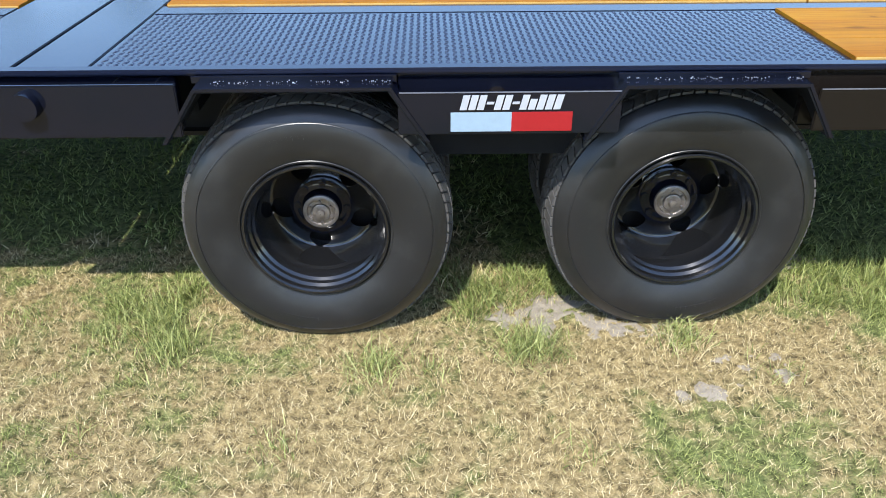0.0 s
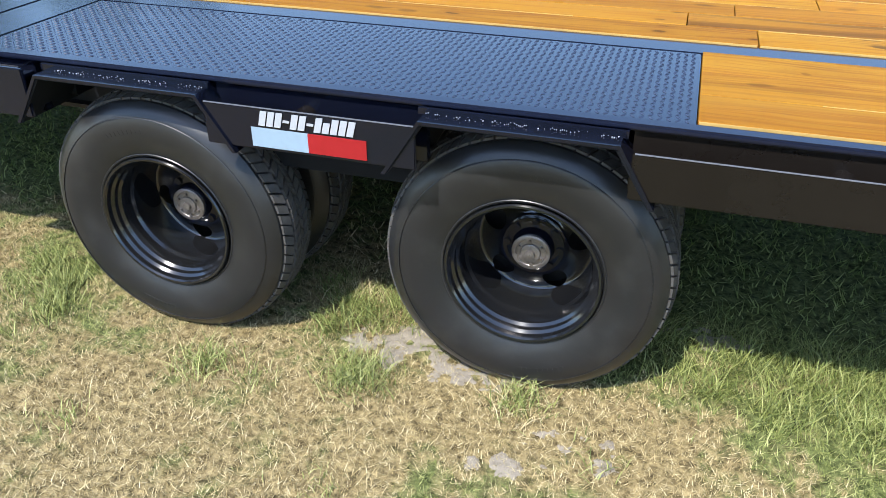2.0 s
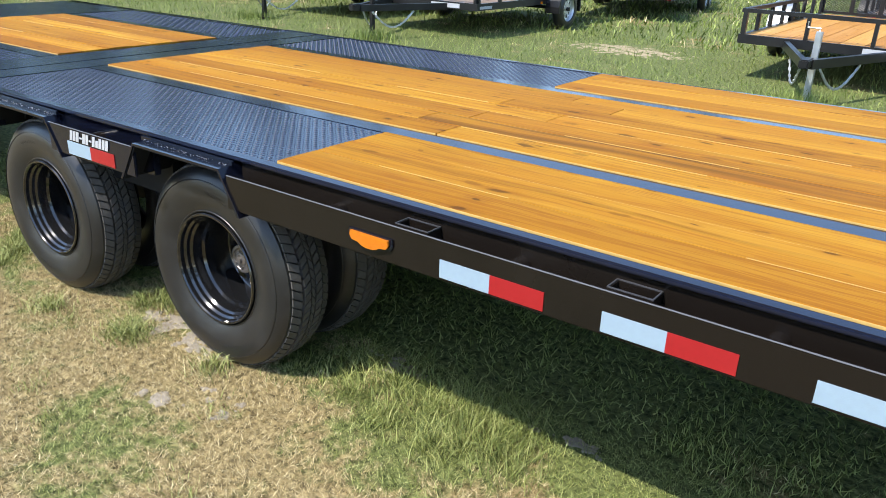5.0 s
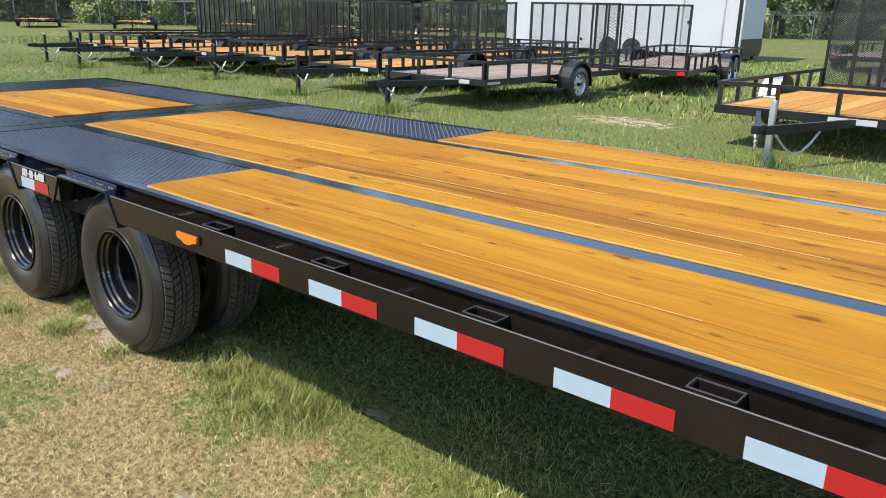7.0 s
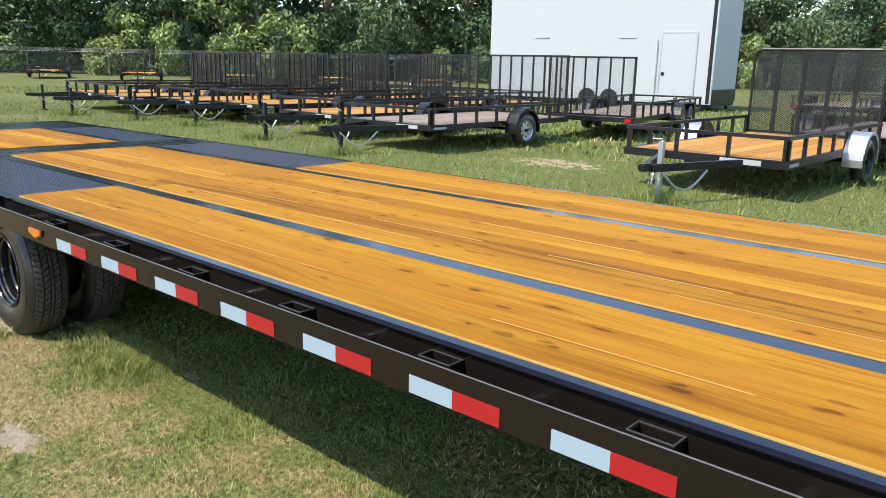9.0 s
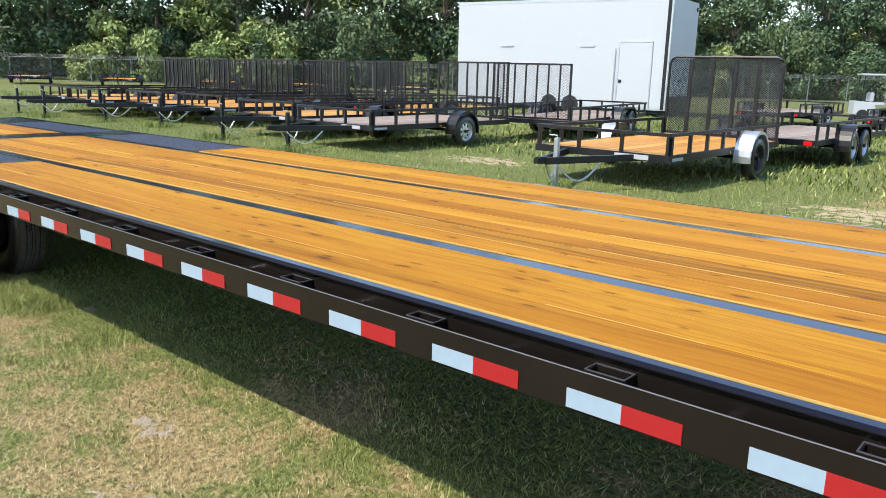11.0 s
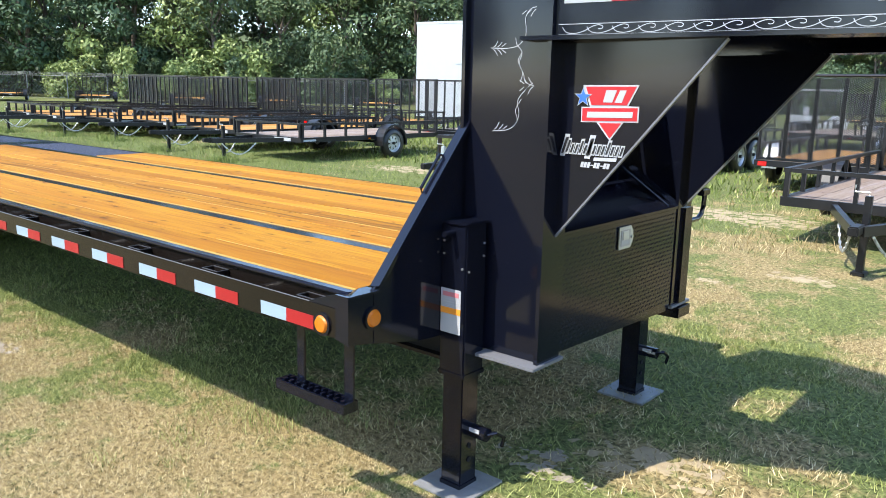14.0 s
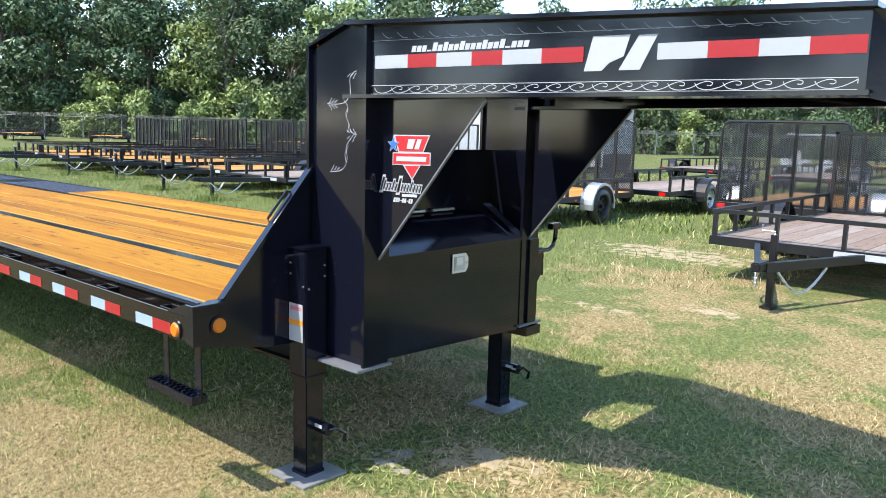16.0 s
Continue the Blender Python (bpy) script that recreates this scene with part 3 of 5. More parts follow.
            welds(b, c, f(1.834), 0.828, fd)


def build_wheels():
    holder = new("dual_wheel")
    holder.parent = TRAILER
    holder["label"] = "dual wheel with black dished rims and rubber tyres"

    def torus_tyre(y0):
        R = 0.381
        prof = [(0.044, 0.190), (0.018, 0.201), (0.006, 0.222), (-0.006, 0.262), (-0.009, 0.288), (-0.007, 0.314), (0.000, 0.334), (0.011, 0.349), (0.022, 0.361), (0.030, 0.363),
                (0.075, 0.362), (0.11, 0.362), (0.145, 0.362), (0.185, 0.363), (0.196, 0.358), (0.207, 0.345), (0.216, 0.318), (0.220, 0.285), (0.218, 0.250), (0.208, 0.222), (0.185, 0.212)]
        body = lathe([(y + y0, r) for y, r in prof], 72)
        bm = bmesh.new()
        n = 72
        for rib, (ya, yb) in enumerate(((0.029, 0.062), (0.070, 0.097), (0.103, 0.117), (0.123, 0.150), (0.158, 0.191))):
            for i in range(n):
                a0 = 2 * math.pi * (i + 0.37 * rib) / n
                da = 2 * math.pi / n * (0.415 if rib in (0, 4) else 0.40) * random.uniform(0.93, 1.05)
                sk = 0.024 * (1 if rib % 2 else -1)
                pts = []
                for r in (0.356, R):
                    ra, rb = (r - 0.012, r - 0.003) if rib == 0 else (r - 0.003, r - 0.012) if rib == 4 else (r, r)
                    for aa, y, rr in ((a0 - da - sk, ya, ra), (a0 + da - sk, ya, ra), (a0 + da + sk, yb, rb), (a0 - da + sk, yb, rb)):
                        pts.append((rr * math.cos(aa), y + y0, rr * math.sin(aa)))
                hexa(bm, pts)
        lathe([(y0 + 0.002, 0.322), (y0 - 0.0065, 0.323), (y0 - 0.005, 0.325), (y0 + 0.004, 0.327)], 72, body)
        lathe([(y0 + 0.014, 0.206), (y0 + 0.010, 0.208), (y0 + 0.009, 0.212), (y0 + 0.013, 0.216)], 72, body)
        for a in [0.5 + 0.05 * i for i in range(9)] + [3.2 + 0.05 * i for i in range(8)]:
            m = Matrix.Rotation(-a, 4, "Y")
            hexa(body, [m @ Vector((x, y, z)) for z in (0.280, 0.291) for x, y in ((-0.003, y0), (0.003, y0), (0.003, y0 - 0.0096), (-0.003, y0 - 0.0096))])
        bmesh.ops.recalc_face_normals(bm, faces=bm.faces[:])
        return body, bm

    for y0, lab in ((0.0, "black rubber outer tyre"), (0.315, "black rubber inner tyre")):
        body, tread = torus_tyre(y0)
        part("tyre", body, RUBBER, holder, lab, smooth=21)
        tagged(part("tyre_tread", tread, TREAD, holder, "moulded tread and sidewall marks"), kind="stuff")
    # outer rim: rolled lip, bead seat, drop centre and disc set deep inside
    rim = [(0.020, 0.214), (0.006, 0.219), (0.001, 0.216), (0.002, 0.210), (0.008, 0.206), (0.022, 0.204), (0.030, 0.197), (0.042, 0.195), (0.050, 0.188), (0.060, 0.186),
           (0.086, 0.184), (0.096, 0.178), (0.130, 0.177), (0.160, 0.176), (0.182, 0.175), (0.197, 0.172)]
    part("rim", lathe([(y, 0.93 * q) for y, q in rim], 96), RIMPAINT, holder, "glossy black dished rim", smooth=24)
    # dished disc with five round hand holes
    bm = bmesh.new()
    seg, holes, rh, rc = 120, 5, 0.033, 0.125
    prof = [(0.197, 0.1725), (0.200, 0.1685), (0.201, 0.1645), (0.201, 0.160), (0.200, 0.1555), (0.199, 0.151), (0.198, 0.146), (0.196, 0.141), (0.194, 0.136), (0.192, 0.131), (0.190, 0.125), (0.187, 0.119), (0.184, 0.113), (0.181, 0.107), (0.178, 0.101), (0.176, 0.096), (0.174, 0.090), (0.180, 0.060)]
    rings = []
    for y, r in [(y, 0.93 * q) for y, q in prof]:
        ring = []
        for i in range(seg):
            a = 2 * math.pi * i / seg
            c = 2 * math.pi * round(a * holes / (2 * math.pi)) / holes
            hub_to = Vector((math.cos(c), math.sin(c))) * rc
            q = Vector((math.cos(a), math.sin(a))) * r
            d = (q - hub_to).length
            if abs(d - rh) < 0.0042:
                q = hub_to + (q - hub_to) * rh / d
            ring.append((bm.verts.new((q.x, y, q.y)), (q - hub_to).length))
        rings.append(ring)
    for a, b in zip(rings, rings[1:]):
        for i in range(seg):
            j = (i + 1) % seg
            four = (a[i], a[j], b[j], b[i])
            if sum(d for v, d in four) / 4 > rh * 0.98:
                bm.faces.new([v for v, d in four])
    bm.faces.new([v for v, d in rings[-1]])
    part("wheel_disc", bm, RIMPAINT, holder, "glossy black wheel disc with round hand holes", smooth=40)
    part("inner_drum", lathe([(0.25, 0.02), (0.25, 0.166), (0.32, 0.168)], 48), BLACKFAR, holder, smooth=True)
    # hub with cap, and the wheel nuts
    hub = [(0.176, 0.094), (0.168, 0.095), (0.164, 0.090), (0.160, 0.058), (0.138, 0.055), (0.133, 0.051), (0.131, 0.040)]
    part("hub", lathe(hub, 40), BLACK, holder, smooth=True)
    part("hub_cap", lathe([(0.132, 0.052), (0.126, 0.052), (0.124, 0.048), (0.124, 0.041), (0.127, 0.039), (0.126, 0.028), (0.121, 0.026), (0.119, 0.020), (0.119, 0.013), (0.112, 0.011), (0.111, 0.001)], 32), HUBSTEEL, holder, "worn bare metal hub cap", smooth=30)
    for i in range(6):
        a = 2 * math.pi * i / 6
        part("cap_bolt", rod((0.034 * math.cos(a), 0.128, 0.034 * math.sin(a)), (0.034 * math.cos(a), 0.120, 0.034 * math.sin(a)), 0.0042, 6), HUBSTEEL, holder)
    part("drum_ring", lathe([(0.176, 0.088), (0.166, 0.088), (0.162, 0.084), (0.162, 0.062)], 40), BLACK, holder, smooth=30)
    nut = None
    for i in range(8):
        a = 2 * math.pi * (i + 0.5) / 8
        if nut is None:
            nut = part("wheel_nut", rod((0, 0.186, 0), (0, 0.156, 0), 0.011, 6), BLACK, holder, m=pose(0.072 * math.cos(a), 0, 0.072 * math.sin(a)))
        else:
            again("wheel_nut", nut, holder, pose(0.072 * math.cos(a), 0, 0.072 * math.sin(a)))
    WHEEL = Matrix.Scale(1.016, 4)
    holder.matrix_basis = pose(-0.140, 1.864, 0.380, 0, 27, 0) @ WHEEL
    for x, y, spin, turn in ((0.908, 1.900, 205, 0), (-0.140, across(1.864), 70, 180), (0.908, across(1.900), 130, 180)):
        c = copy_thing(holder, pose(x, y, 0.380, 0, spin, turn) @ WHEEL)
        c.parent = TRAILER
    for x in (-0.135, 0.907):
        part("axle", rod((x, 2.3, 0.378), (x, across(2.3), 0.378), 0.06, 16), BLACKFAR, TRAILER, smooth=True)
    part("spring_hanger", box(0.33, 0.45, 2.45, 2.50, 0.38, 0.70, 0.01), BLACKFAR, TRAILER)
    part("frame_skirt", box(0.17, 0.60, 1.99, 2.02, 0.56, 0.80), DARKGAP, TRAILER)


def tapes():
    def pair(x):
        a, b = x, x + 0.152
        part("reflective_tape", box(a, b, 1.7955, 1.7985, 0.707, 0.757), WHITETAPE, TRAILER, "white reflective tape on the rub rail")
        part("reflective_tape", box(b, b + 0.152, 1.7955, 1.7985, 0.707, 0.757), REDTAPE, TRAILER, "red reflective tape on the rub rail")
    pair(0.235)
    for i in range(11):
        pair(1.985 + 0.4525 * i)


deck_boards()
steel_deck()
side_rails()
fenders()
build_wheels()
tapes()


# ---- the gooseneck, its tool box and jacks ----
def neck():
    for side in (0, 1):
        f = across if side else (lambda y: y)

        def pl(poly, y, t):
            """A plate in the x-z plane, from y inwards by t."""
            return slab([(a, f(y), b) for a, b in poly], (0, f(y + t) - f(y), 0))
        # front fascia of the deck with its cut corner
        part("nose_fascia", slab([(6.980, f(1.80), 0.885 - 0.03), (6.980, f(2.42), 0.885 - 0.03), (6.980, f(2.42), 0.60), (6.980, f(2.17), 0.615), (6.980, f(1.80), 0.685)], (-0.012, 0, 0)), BLACK, TRAILER)
        part("corner_plate", slab([(6.93, f(1.796), 0.698), (6.995, f(1.796), 0.685), (6.995, f(1.796), 0.857), (6.93, f(1.796), 0.857)], (0, f(0.012) - f(0), 0)), BLACK, TRAILER)
        part("corner_face", pl([(6.79, 0.8085), (6.929, 0.8085), (6.929, 0.857)], 1.798, 0.010), BLACK, TRAILER)
        part("corner_top", slab([(6.79, f(1.80), 0.811), (6.995, f(1.80), 0.857), (6.995, f(1.95), 0.857), (6.90, f(1.95), 0.857), (6.79, f(1.866), 0.811)], (0, 0, -0.008)), DECKSTEEL, TRAILER)
        # wing gusset rising from the deck corner to the upright
        part("wing_gusset", slab([(6.982, f(1.93), 0.858), (6.982, f(2.44), 1.42), (6.982, f(2.44), 0.602), (6.982, f(2.17), 0.618), (6.982, f(1.93), 0.662)], (-0.010, 0, 0)), BLACK, TRAILER)
        bm = slab([(6.953, f(1.95), 0.856), (6.999, f(1.95), 0.863), (6.999, f(2.44), 1.427), (6.953, f(2.44), 1.42)], Vector((0, f(-0.012) - f(0), 0.010)))
        part("wing_flange", bm, BLACK, TRAILER)
        # grab handle on the wing flange
        c = Vector((6.952, f(2.27), 1.235))
        d = Vector((0, f(0.49) - f(0), 0.564)).normalized()
        n = Vector((0, f(-0.564) - f(0), 0.49)).normalized()
        part("grab_handle", tube([c - d * 0.09, c - d * 0.08 + n * 0.024, c + d * 0.08 + n * 0.024, c + d * 0.09], 0.006), BLACK, TRAILER)
        # upright: web and flanges of a wide beam, cut off at the top corner
        part("upright_web", pl([(6.98, 0.55), (7.345, 0.55), (7.345, 2.03), (7.25, 2.03), (6.98, 1.94)], 2.428, 0.014), BLACK, TRAILER, "black upright of the gooseneck with white pinstripes")
        part("upright_flange", box(6.966, 6.982, *sorted((f(2.405), f(2.462))), 0.55, 1.945), BLACK, TRAILER)
        part("upright_flange", box(7.345, 7.361, *sorted((f(2.405), f(2.555))), 0.53, 2.03), BLACK, TRAILER)
        part("upright_flange", slab([(6.966, f(2.405), 1.945), (7.25, f(2.405), 2.04), (7.25, f(2.555), 2.04), (6.966, f(2.555), 1.945)], (0, 0, 0.014)), BLACK, TRAILER)
        # the glint on this black plate is painted as pale grey
        part("upright_foot_plate", box(7.10, 7.375, *sorted((f(2.36), f(2.57))), 0.535, 0.548, 0.002), GLINTPAINT, TRAILER, "foot plate with its sky glint painted pale")
        # neck beam: tapers towards the coupler
        k = 0.128

        def beam(x0, x1, z0, z1, out, thick, fall=0.0):
            """A plate along the tapering neck; its ends drop by fall for each metre."""
            def dip(x):
                return -fall * (x - 7.36)
            p = [(x, f(2.43 + k * (x - 7.36) - out), z) for x, z in ((x0, z0), (x1, z0), (x1, z1 + dip(x1)), (x0, z1 + dip(x0)))]
            if fall and z1 - z0 < 0.1:
                p = [(x, f(2.43 + k * (x - 7.36) - out), z) for x, z in ((x0, z0 + dip(x0)), (x1, z0 + dip(x1)), (x1, z1 + dip(x1)), (x0, z1 + dip(x0)))]
            return slab(p, (0, f(thick) - f(0), 0))
        part("neck_web", beam(7.361, 9.19, 1.735, 2.022, 0.0, 0.014, 0.030), BLACK, TRAILER, "black neck beam with reflective tape and scrollwork")
        part("neck_flange", beam(7.25, 9.21, 1.722, 1.737, 0.045, 0.15), BLACK, TRAILER)
        part("neck_flange", beam(7.25, 9.21, 2.022, 2.037, 0.045, 0.15, 0.030), BLACK, TRAILER)
        # front part of the neck, bent down to the coupler
        yb = 2.43 + k * (9.19 - 7.36)
        p = [(9.19, f(yb), 1.735), (9.45, f(yb + 0.10), 1.66), (10.1, f(MID - 0.14), 1.66), (10.1, f(MID - 0.14), 1.93), (9.19, f(yb), 1.966)]
        part("neck_front_web", slab(p, (0, f(0.014) - f(0), 0)), BLACK, TRAILER)
        part("neck_front_flange", slab([(9.19, f(yb - 0.04), 1.735), (9.45, f(yb + 0.06), 1.66), (10.1, f(MID - 0.18), 1.66), (10.1, f(MID - 0.02), 1.66), (9.19, f(yb + 0.10), 1.735)], (0, 0, -0.014)), BLACK, TRAILER)
        # forward gusset between upright and beam, its edge highlight painted as a pale bar
        yg = 2.487
        part("neck_gusset", pl([(7.361, 1.036), (7.361, 1.722), (7.936, 1.722)], yg, 0.010), BLACK, TRAILER)
        part("gusset_edge", bar((7.361, f(yg + 0.005), 1.028), (7.938, f(yg + 0.005), 1.716), 0.013, 0.007, up=(-0.68, 0, 0.61)), GLINTPAINT, TRAILER)
    part("coupler_tube", box(9.98, 10.12, MID - 0.08, MID + 0.08, 0.75, 1.95, 0.01), BLACK, TRAILER)
    part("neck_nose_plate", box(10.09, 10.12, MID - 0.2, MID + 0.2, 1.64, 2.0, 0.004), BLACK, TRAILER)
    part("neck_deck_plate", slab([(7.38, 2.45, 2.012), (10.08, 2.90, 1.934), (10.08, across(2.90), 1.934), (7.38, across(2.45), 2.012)], (0, 0, 0.006)), BLACK, TRAILER)
    for x in (7.9, 8.8):
        part("neck_crossbar", box(x, x + 0.08, 2.66, across(2.66), 1.75, 1.85), BLACK, TRAILER)
    part("neck_back_plate", box(7.03, 7.045, 2.445, across(2.445), 0.86, 1.50), BLACK, TRAILER)
    part("neck_header", box(7.0, 7.10, 2.445, across(2.445), 1.80, 2.03, 0.004), BLACK, TRAILER)


def tool_box():
    y0, y1 = 2.468, 3.60
    b = part("tool_box", slab([(6.99, y0 - 0.024, 0.56), (6.99, y1, 0.52), (6.99, y1, 1.02), (6.99, y0 - 0.024, 1.02)], (0.354, 0, 0)), BLACK, TRAILER, "black front tool box faced with diamond tread plate")
    part("front_panel", slab([(7.352, y0 + 0.01, 0.565), (7.352, y1 - 0.01, 0.525), (7.352, y1 - 0.01, 1.02), (7.352, y0 + 0.01, 1.02)], (0.004, 0, 0)), BLACK, b, "black diamond tread plate")
    v, fc = lugs((7.356, y0 + 0.02, 0.57), (0, 1, 0), (0, 0, 1), y1 - y0 - 0.04, 0.44, (1, 0, 0), 0.019, 0.85)
    tagged(raw("raised_tread_pattern", v, fc, BLACK, b), kind="stuff")
    # lid, leaning back, with two hinges
    lid = part("lid", slab([(7.36, y0 - 0.0, 1.022), (7.36, y1, 1.022), (7.06, y1, 1.16), (7.06, y0, 1.16)], (0, 0, 0.012)), BLACK, b)
    for ya in (2.93, 3.16):
        part("hinge", rod((7.065, ya, 1.182), (7.065, ya + 0.17, 1.182), 0.008, 10), SILVER, lid, "bright lid hinge")
    part("end_bracket", slab([(7.36, 3.54, 1.03), (7.36, 3.60, 1.03), (7.10, 3.60, 1.20), (7.10, 3.54, 1.20)], (0, 0, 0.006)), DECKSTEEL, b)
    part("lid_strut", rod((7.34, 3.50, 1.04), (7.10, 3.40, 1.24), 0.008), BLACK, b)
    # latch
    la = part("latch_plate", slab([(7.360, 2.985, 0.905), (7.360, 3.085, 0.905), (7.360, 3.105, 0.93), (7.360, 3.105, 0.975), (7.360, 3.085, 1.0), (7.360, 2.985, 1.0)], (0.006, 0, 0)), SILVER, b, "bright paddle latch")
    part("latch_recess", box(7.366, 7.369, 2.997, 3.075, 0.917, 0.987), GREYINK, la)
    part("latch_paddle", box(7.368, 7.374, 3.005, 3.055, 0.945, 0.982, 0.002), SILVER, la)
    part("latch_key", rod((7.366, 3.09, 0.952), (7.373, 3.09, 0.952), 0.007, 12), SILVER, la)


def corner_post():
    """Rounded post at the far end of the tool box, with side light, hook and lower lip."""
    p = part("corner_post", box(7.25, 7.375, 3.605, 3.725, 0.53, 1.04, 0.02), BLACK, TRAILER)
    part("post_shoe", slab([(7.22, 3.59, 0.53), (7.39, 3.60, 0.53), (7.39, 3.73, 0.53), (7.22, 3.745, 0.53), (7.22, 3.75, 0.49), (7.35, 3.71, 0.475), (7.22, 3.62, 0.475)][:4], (0, 0, -0.05)), BLACK, p)
    part("side_light", rod((7.30, 3.725, 0.875), (7.30, 3.745, 0.875), 0.045, 20), AMBER, p, "round amber side light")
    h = part("safety_hook", tube([(7.34, 3.72, 0.94), (7.34, 3.86, 0.94), (7.34, 3.90, 0.96), (7.34, 3.92, 1.00), (7.34, 3.925, 1.07)], 0.013), BLACK, p, smooth=True)
    part("hook_grip", box(7.32, 7.36, 3.86, 3.95, 1.055, 1.09, 0.006), BLACK, h)
    part("hose_bracket", slab([(7.30, 3.73, 0.62), (7.30, 3.78, 0.62), (7.30, 3.80, 0.66), (7.30, 3.76, 0.72), (7.30, 3.84, 0.80), (7.30, 3.84, 0.95), (7.30, 3.73, 0.95)], (0.012, 0, 0)), BLACK, p)


def jack(yc, xc=7.042, stickers=True):
    """Drop-leg landing jack."""
    j = part("landing_jack", box(xc - 0.062, xc + 0.062, yc - 0.062, yc + 0.062, 0.46, 1.055, 0.006), BLACK, TRAILER, "black square drop-leg jack")
    part("cap", box(xc - 0.066, xc + 0.07, yc - 0.07, yc + 0.07, 1.055, 1.068, 0.003), BLACK, j)
    part("crank_shaft", rod((xc, yc - 0.12, 1.025), (xc, yc + 0.13, 1.025), 0.011, 10), BLACK, j)
    part("inner_leg", box(xc - 0.050, xc + 0.050, yc - 0.050, yc + 0.050, 0.0, 0.46, 0.004), BLACK, j, "telescopic inner leg")
    part("collar", box(xc - 0.066, xc + 0.066, yc - 0.066, yc + 0.066, 0.455, 0.475, 0.003), BLACK, j)
    part("foot_plate", box(xc - 0.13, xc + 0.13, yc - 0.13, yc + 0.13, -0.026, -0.014, 0.002), FOOTSTEEL, j, "dull steel foot plate")
    part("leg_stub", box(xc - 0.052, xc + 0.052, yc - 0.055, yc + 0.055, -0.014, 0.002), BLACK, j)
    ph = part("pin_housing", rod((xc + 0.05, yc + 0.03, 0.215), (xc + 0.12, yc + 0.03, 0.215), 0.028, 14), BLACK, j)
    part("pull_ring", tube([(xc + 0.12, yc + 0.03, 0.215), (xc + 0.145, yc + 0.05, 0.225), (xc + 0.15, yc + 0.10, 0.19), (xc + 0.14, yc + 0.10, 0.15)], 0.008), BLACK, ph)
    part("warning_label", box(xc + 0.04, xc + 0.10, yc - 0.001, yc + 0.0015, 0.222, 0.238), WHITEVINYL, ph)
    for z in (0.10, 0.16):
        part("leg_hole", rod((xc + 0.051, yc, z), (xc + 0.0535, yc, z), 0.011, 12), DARKGAP, j)
    for dz in (0.86, 0.91, 0.96):
        part("bolt", rod((xc + 0.060, yc + 0.045 * (1 if dz > 0.9 else -1), dz + 0.02), (xc + 0.066, yc + 0.045 * (1 if dz > 0.9 else -1), dz + 0.02), 0.0045, 8), SILVER, j)
        part("bolt", rod((xc + 0.045 * (-1 if dz > 0.9 else 1), yc - 0.060, dz + 0.03), (xc + 0.045 * (-1 if dz > 0.9 else 1), yc - 0.066, dz + 0.03), 0.0045, 8), SILVER, j)
    if stickers:
        for plane in ("y",):
            def st(a, b, z0, z1, mat, lift):
                if plane == "x":
                    q = box(xc + 0.065, xc + 0.0655 + lift, yc - 0.067 + 0.10 * a - 0.0, yc - 0.067 + 0.10 * b, z0, z1)
                else:
                    q = box(xc - 0.057 + 0.098 * a, xc - 0.057 + 0.098 * b, yc - 0.0625 - lift, yc - 0.062, z0 - 0.035, z1 - 0.035)
                return part("warning_sticker", q, mat, j, "white and orange warning sticker")
            st(0, 1, 0.665, 0.840, WHITEVINYL, 0.001)
            st(0, 1, 0.742, 0.766, ORANGEVINYL, 0.002)
            st(0.1, 0.9, 0.810, 0.828, PINK, 0.002)
            for i in range(3):
                st(0.12, 0.88, 0.776 + 0.010 * i, 0.779 + 0.010 * i, GREYINK, 0.002)
    return j


def lights():
    def lamp(x, y, z, r, n, label="round amber marker light"):
        n = Vector(n).normalized()
        c = Vector((x, y, z))
        base = part("marker_light", rod(c, c + n * 0.007, r * 1.28, 28), BLACK, TRAILER, label)
        part("lens", rod(c + n * 0.006, c + n * 0.015, r, 28, r2=r * 0.80), AMBER, base)
    lamp(6.862, 1.798, 0.738, 0.033, (0, -1, 0))
    lamp(6.981, 1.925, 0.757, 0.033, (1, 0, 0))
    # low lamp in front of the wheels: a flat bar with a round belly
    pts = [(-0.082, 0.022), (0.082, 0.022), (0.084, 0.004), (0.074, -0.010), (0.048, -0.013)]
    pts += [(0.042 * math.cos(a), -0.013 + 0.014 * math.sin(a)) for a in (-0.25 - (math.pi - 0.5) * i / 9 for i in range(10))]
    pts += [(-0.048, -0.013), (-0.074, -0.010), (-0.084, 0.004)]
    l = part("marker_light", slab([(1.752 + a * 0.82, 1.797, 0.748 + b * 0.8) for a, b in pts], (0, -0.012, 0)), AMBER, TRAILER, "low amber marker light with a round belly")
    part("bezel", slab([(1.752 + a * 0.95, 1.7972, 0.745 + b * 1.12) for a, b in pts], (0, -0.005, 0)), BLACK, l)


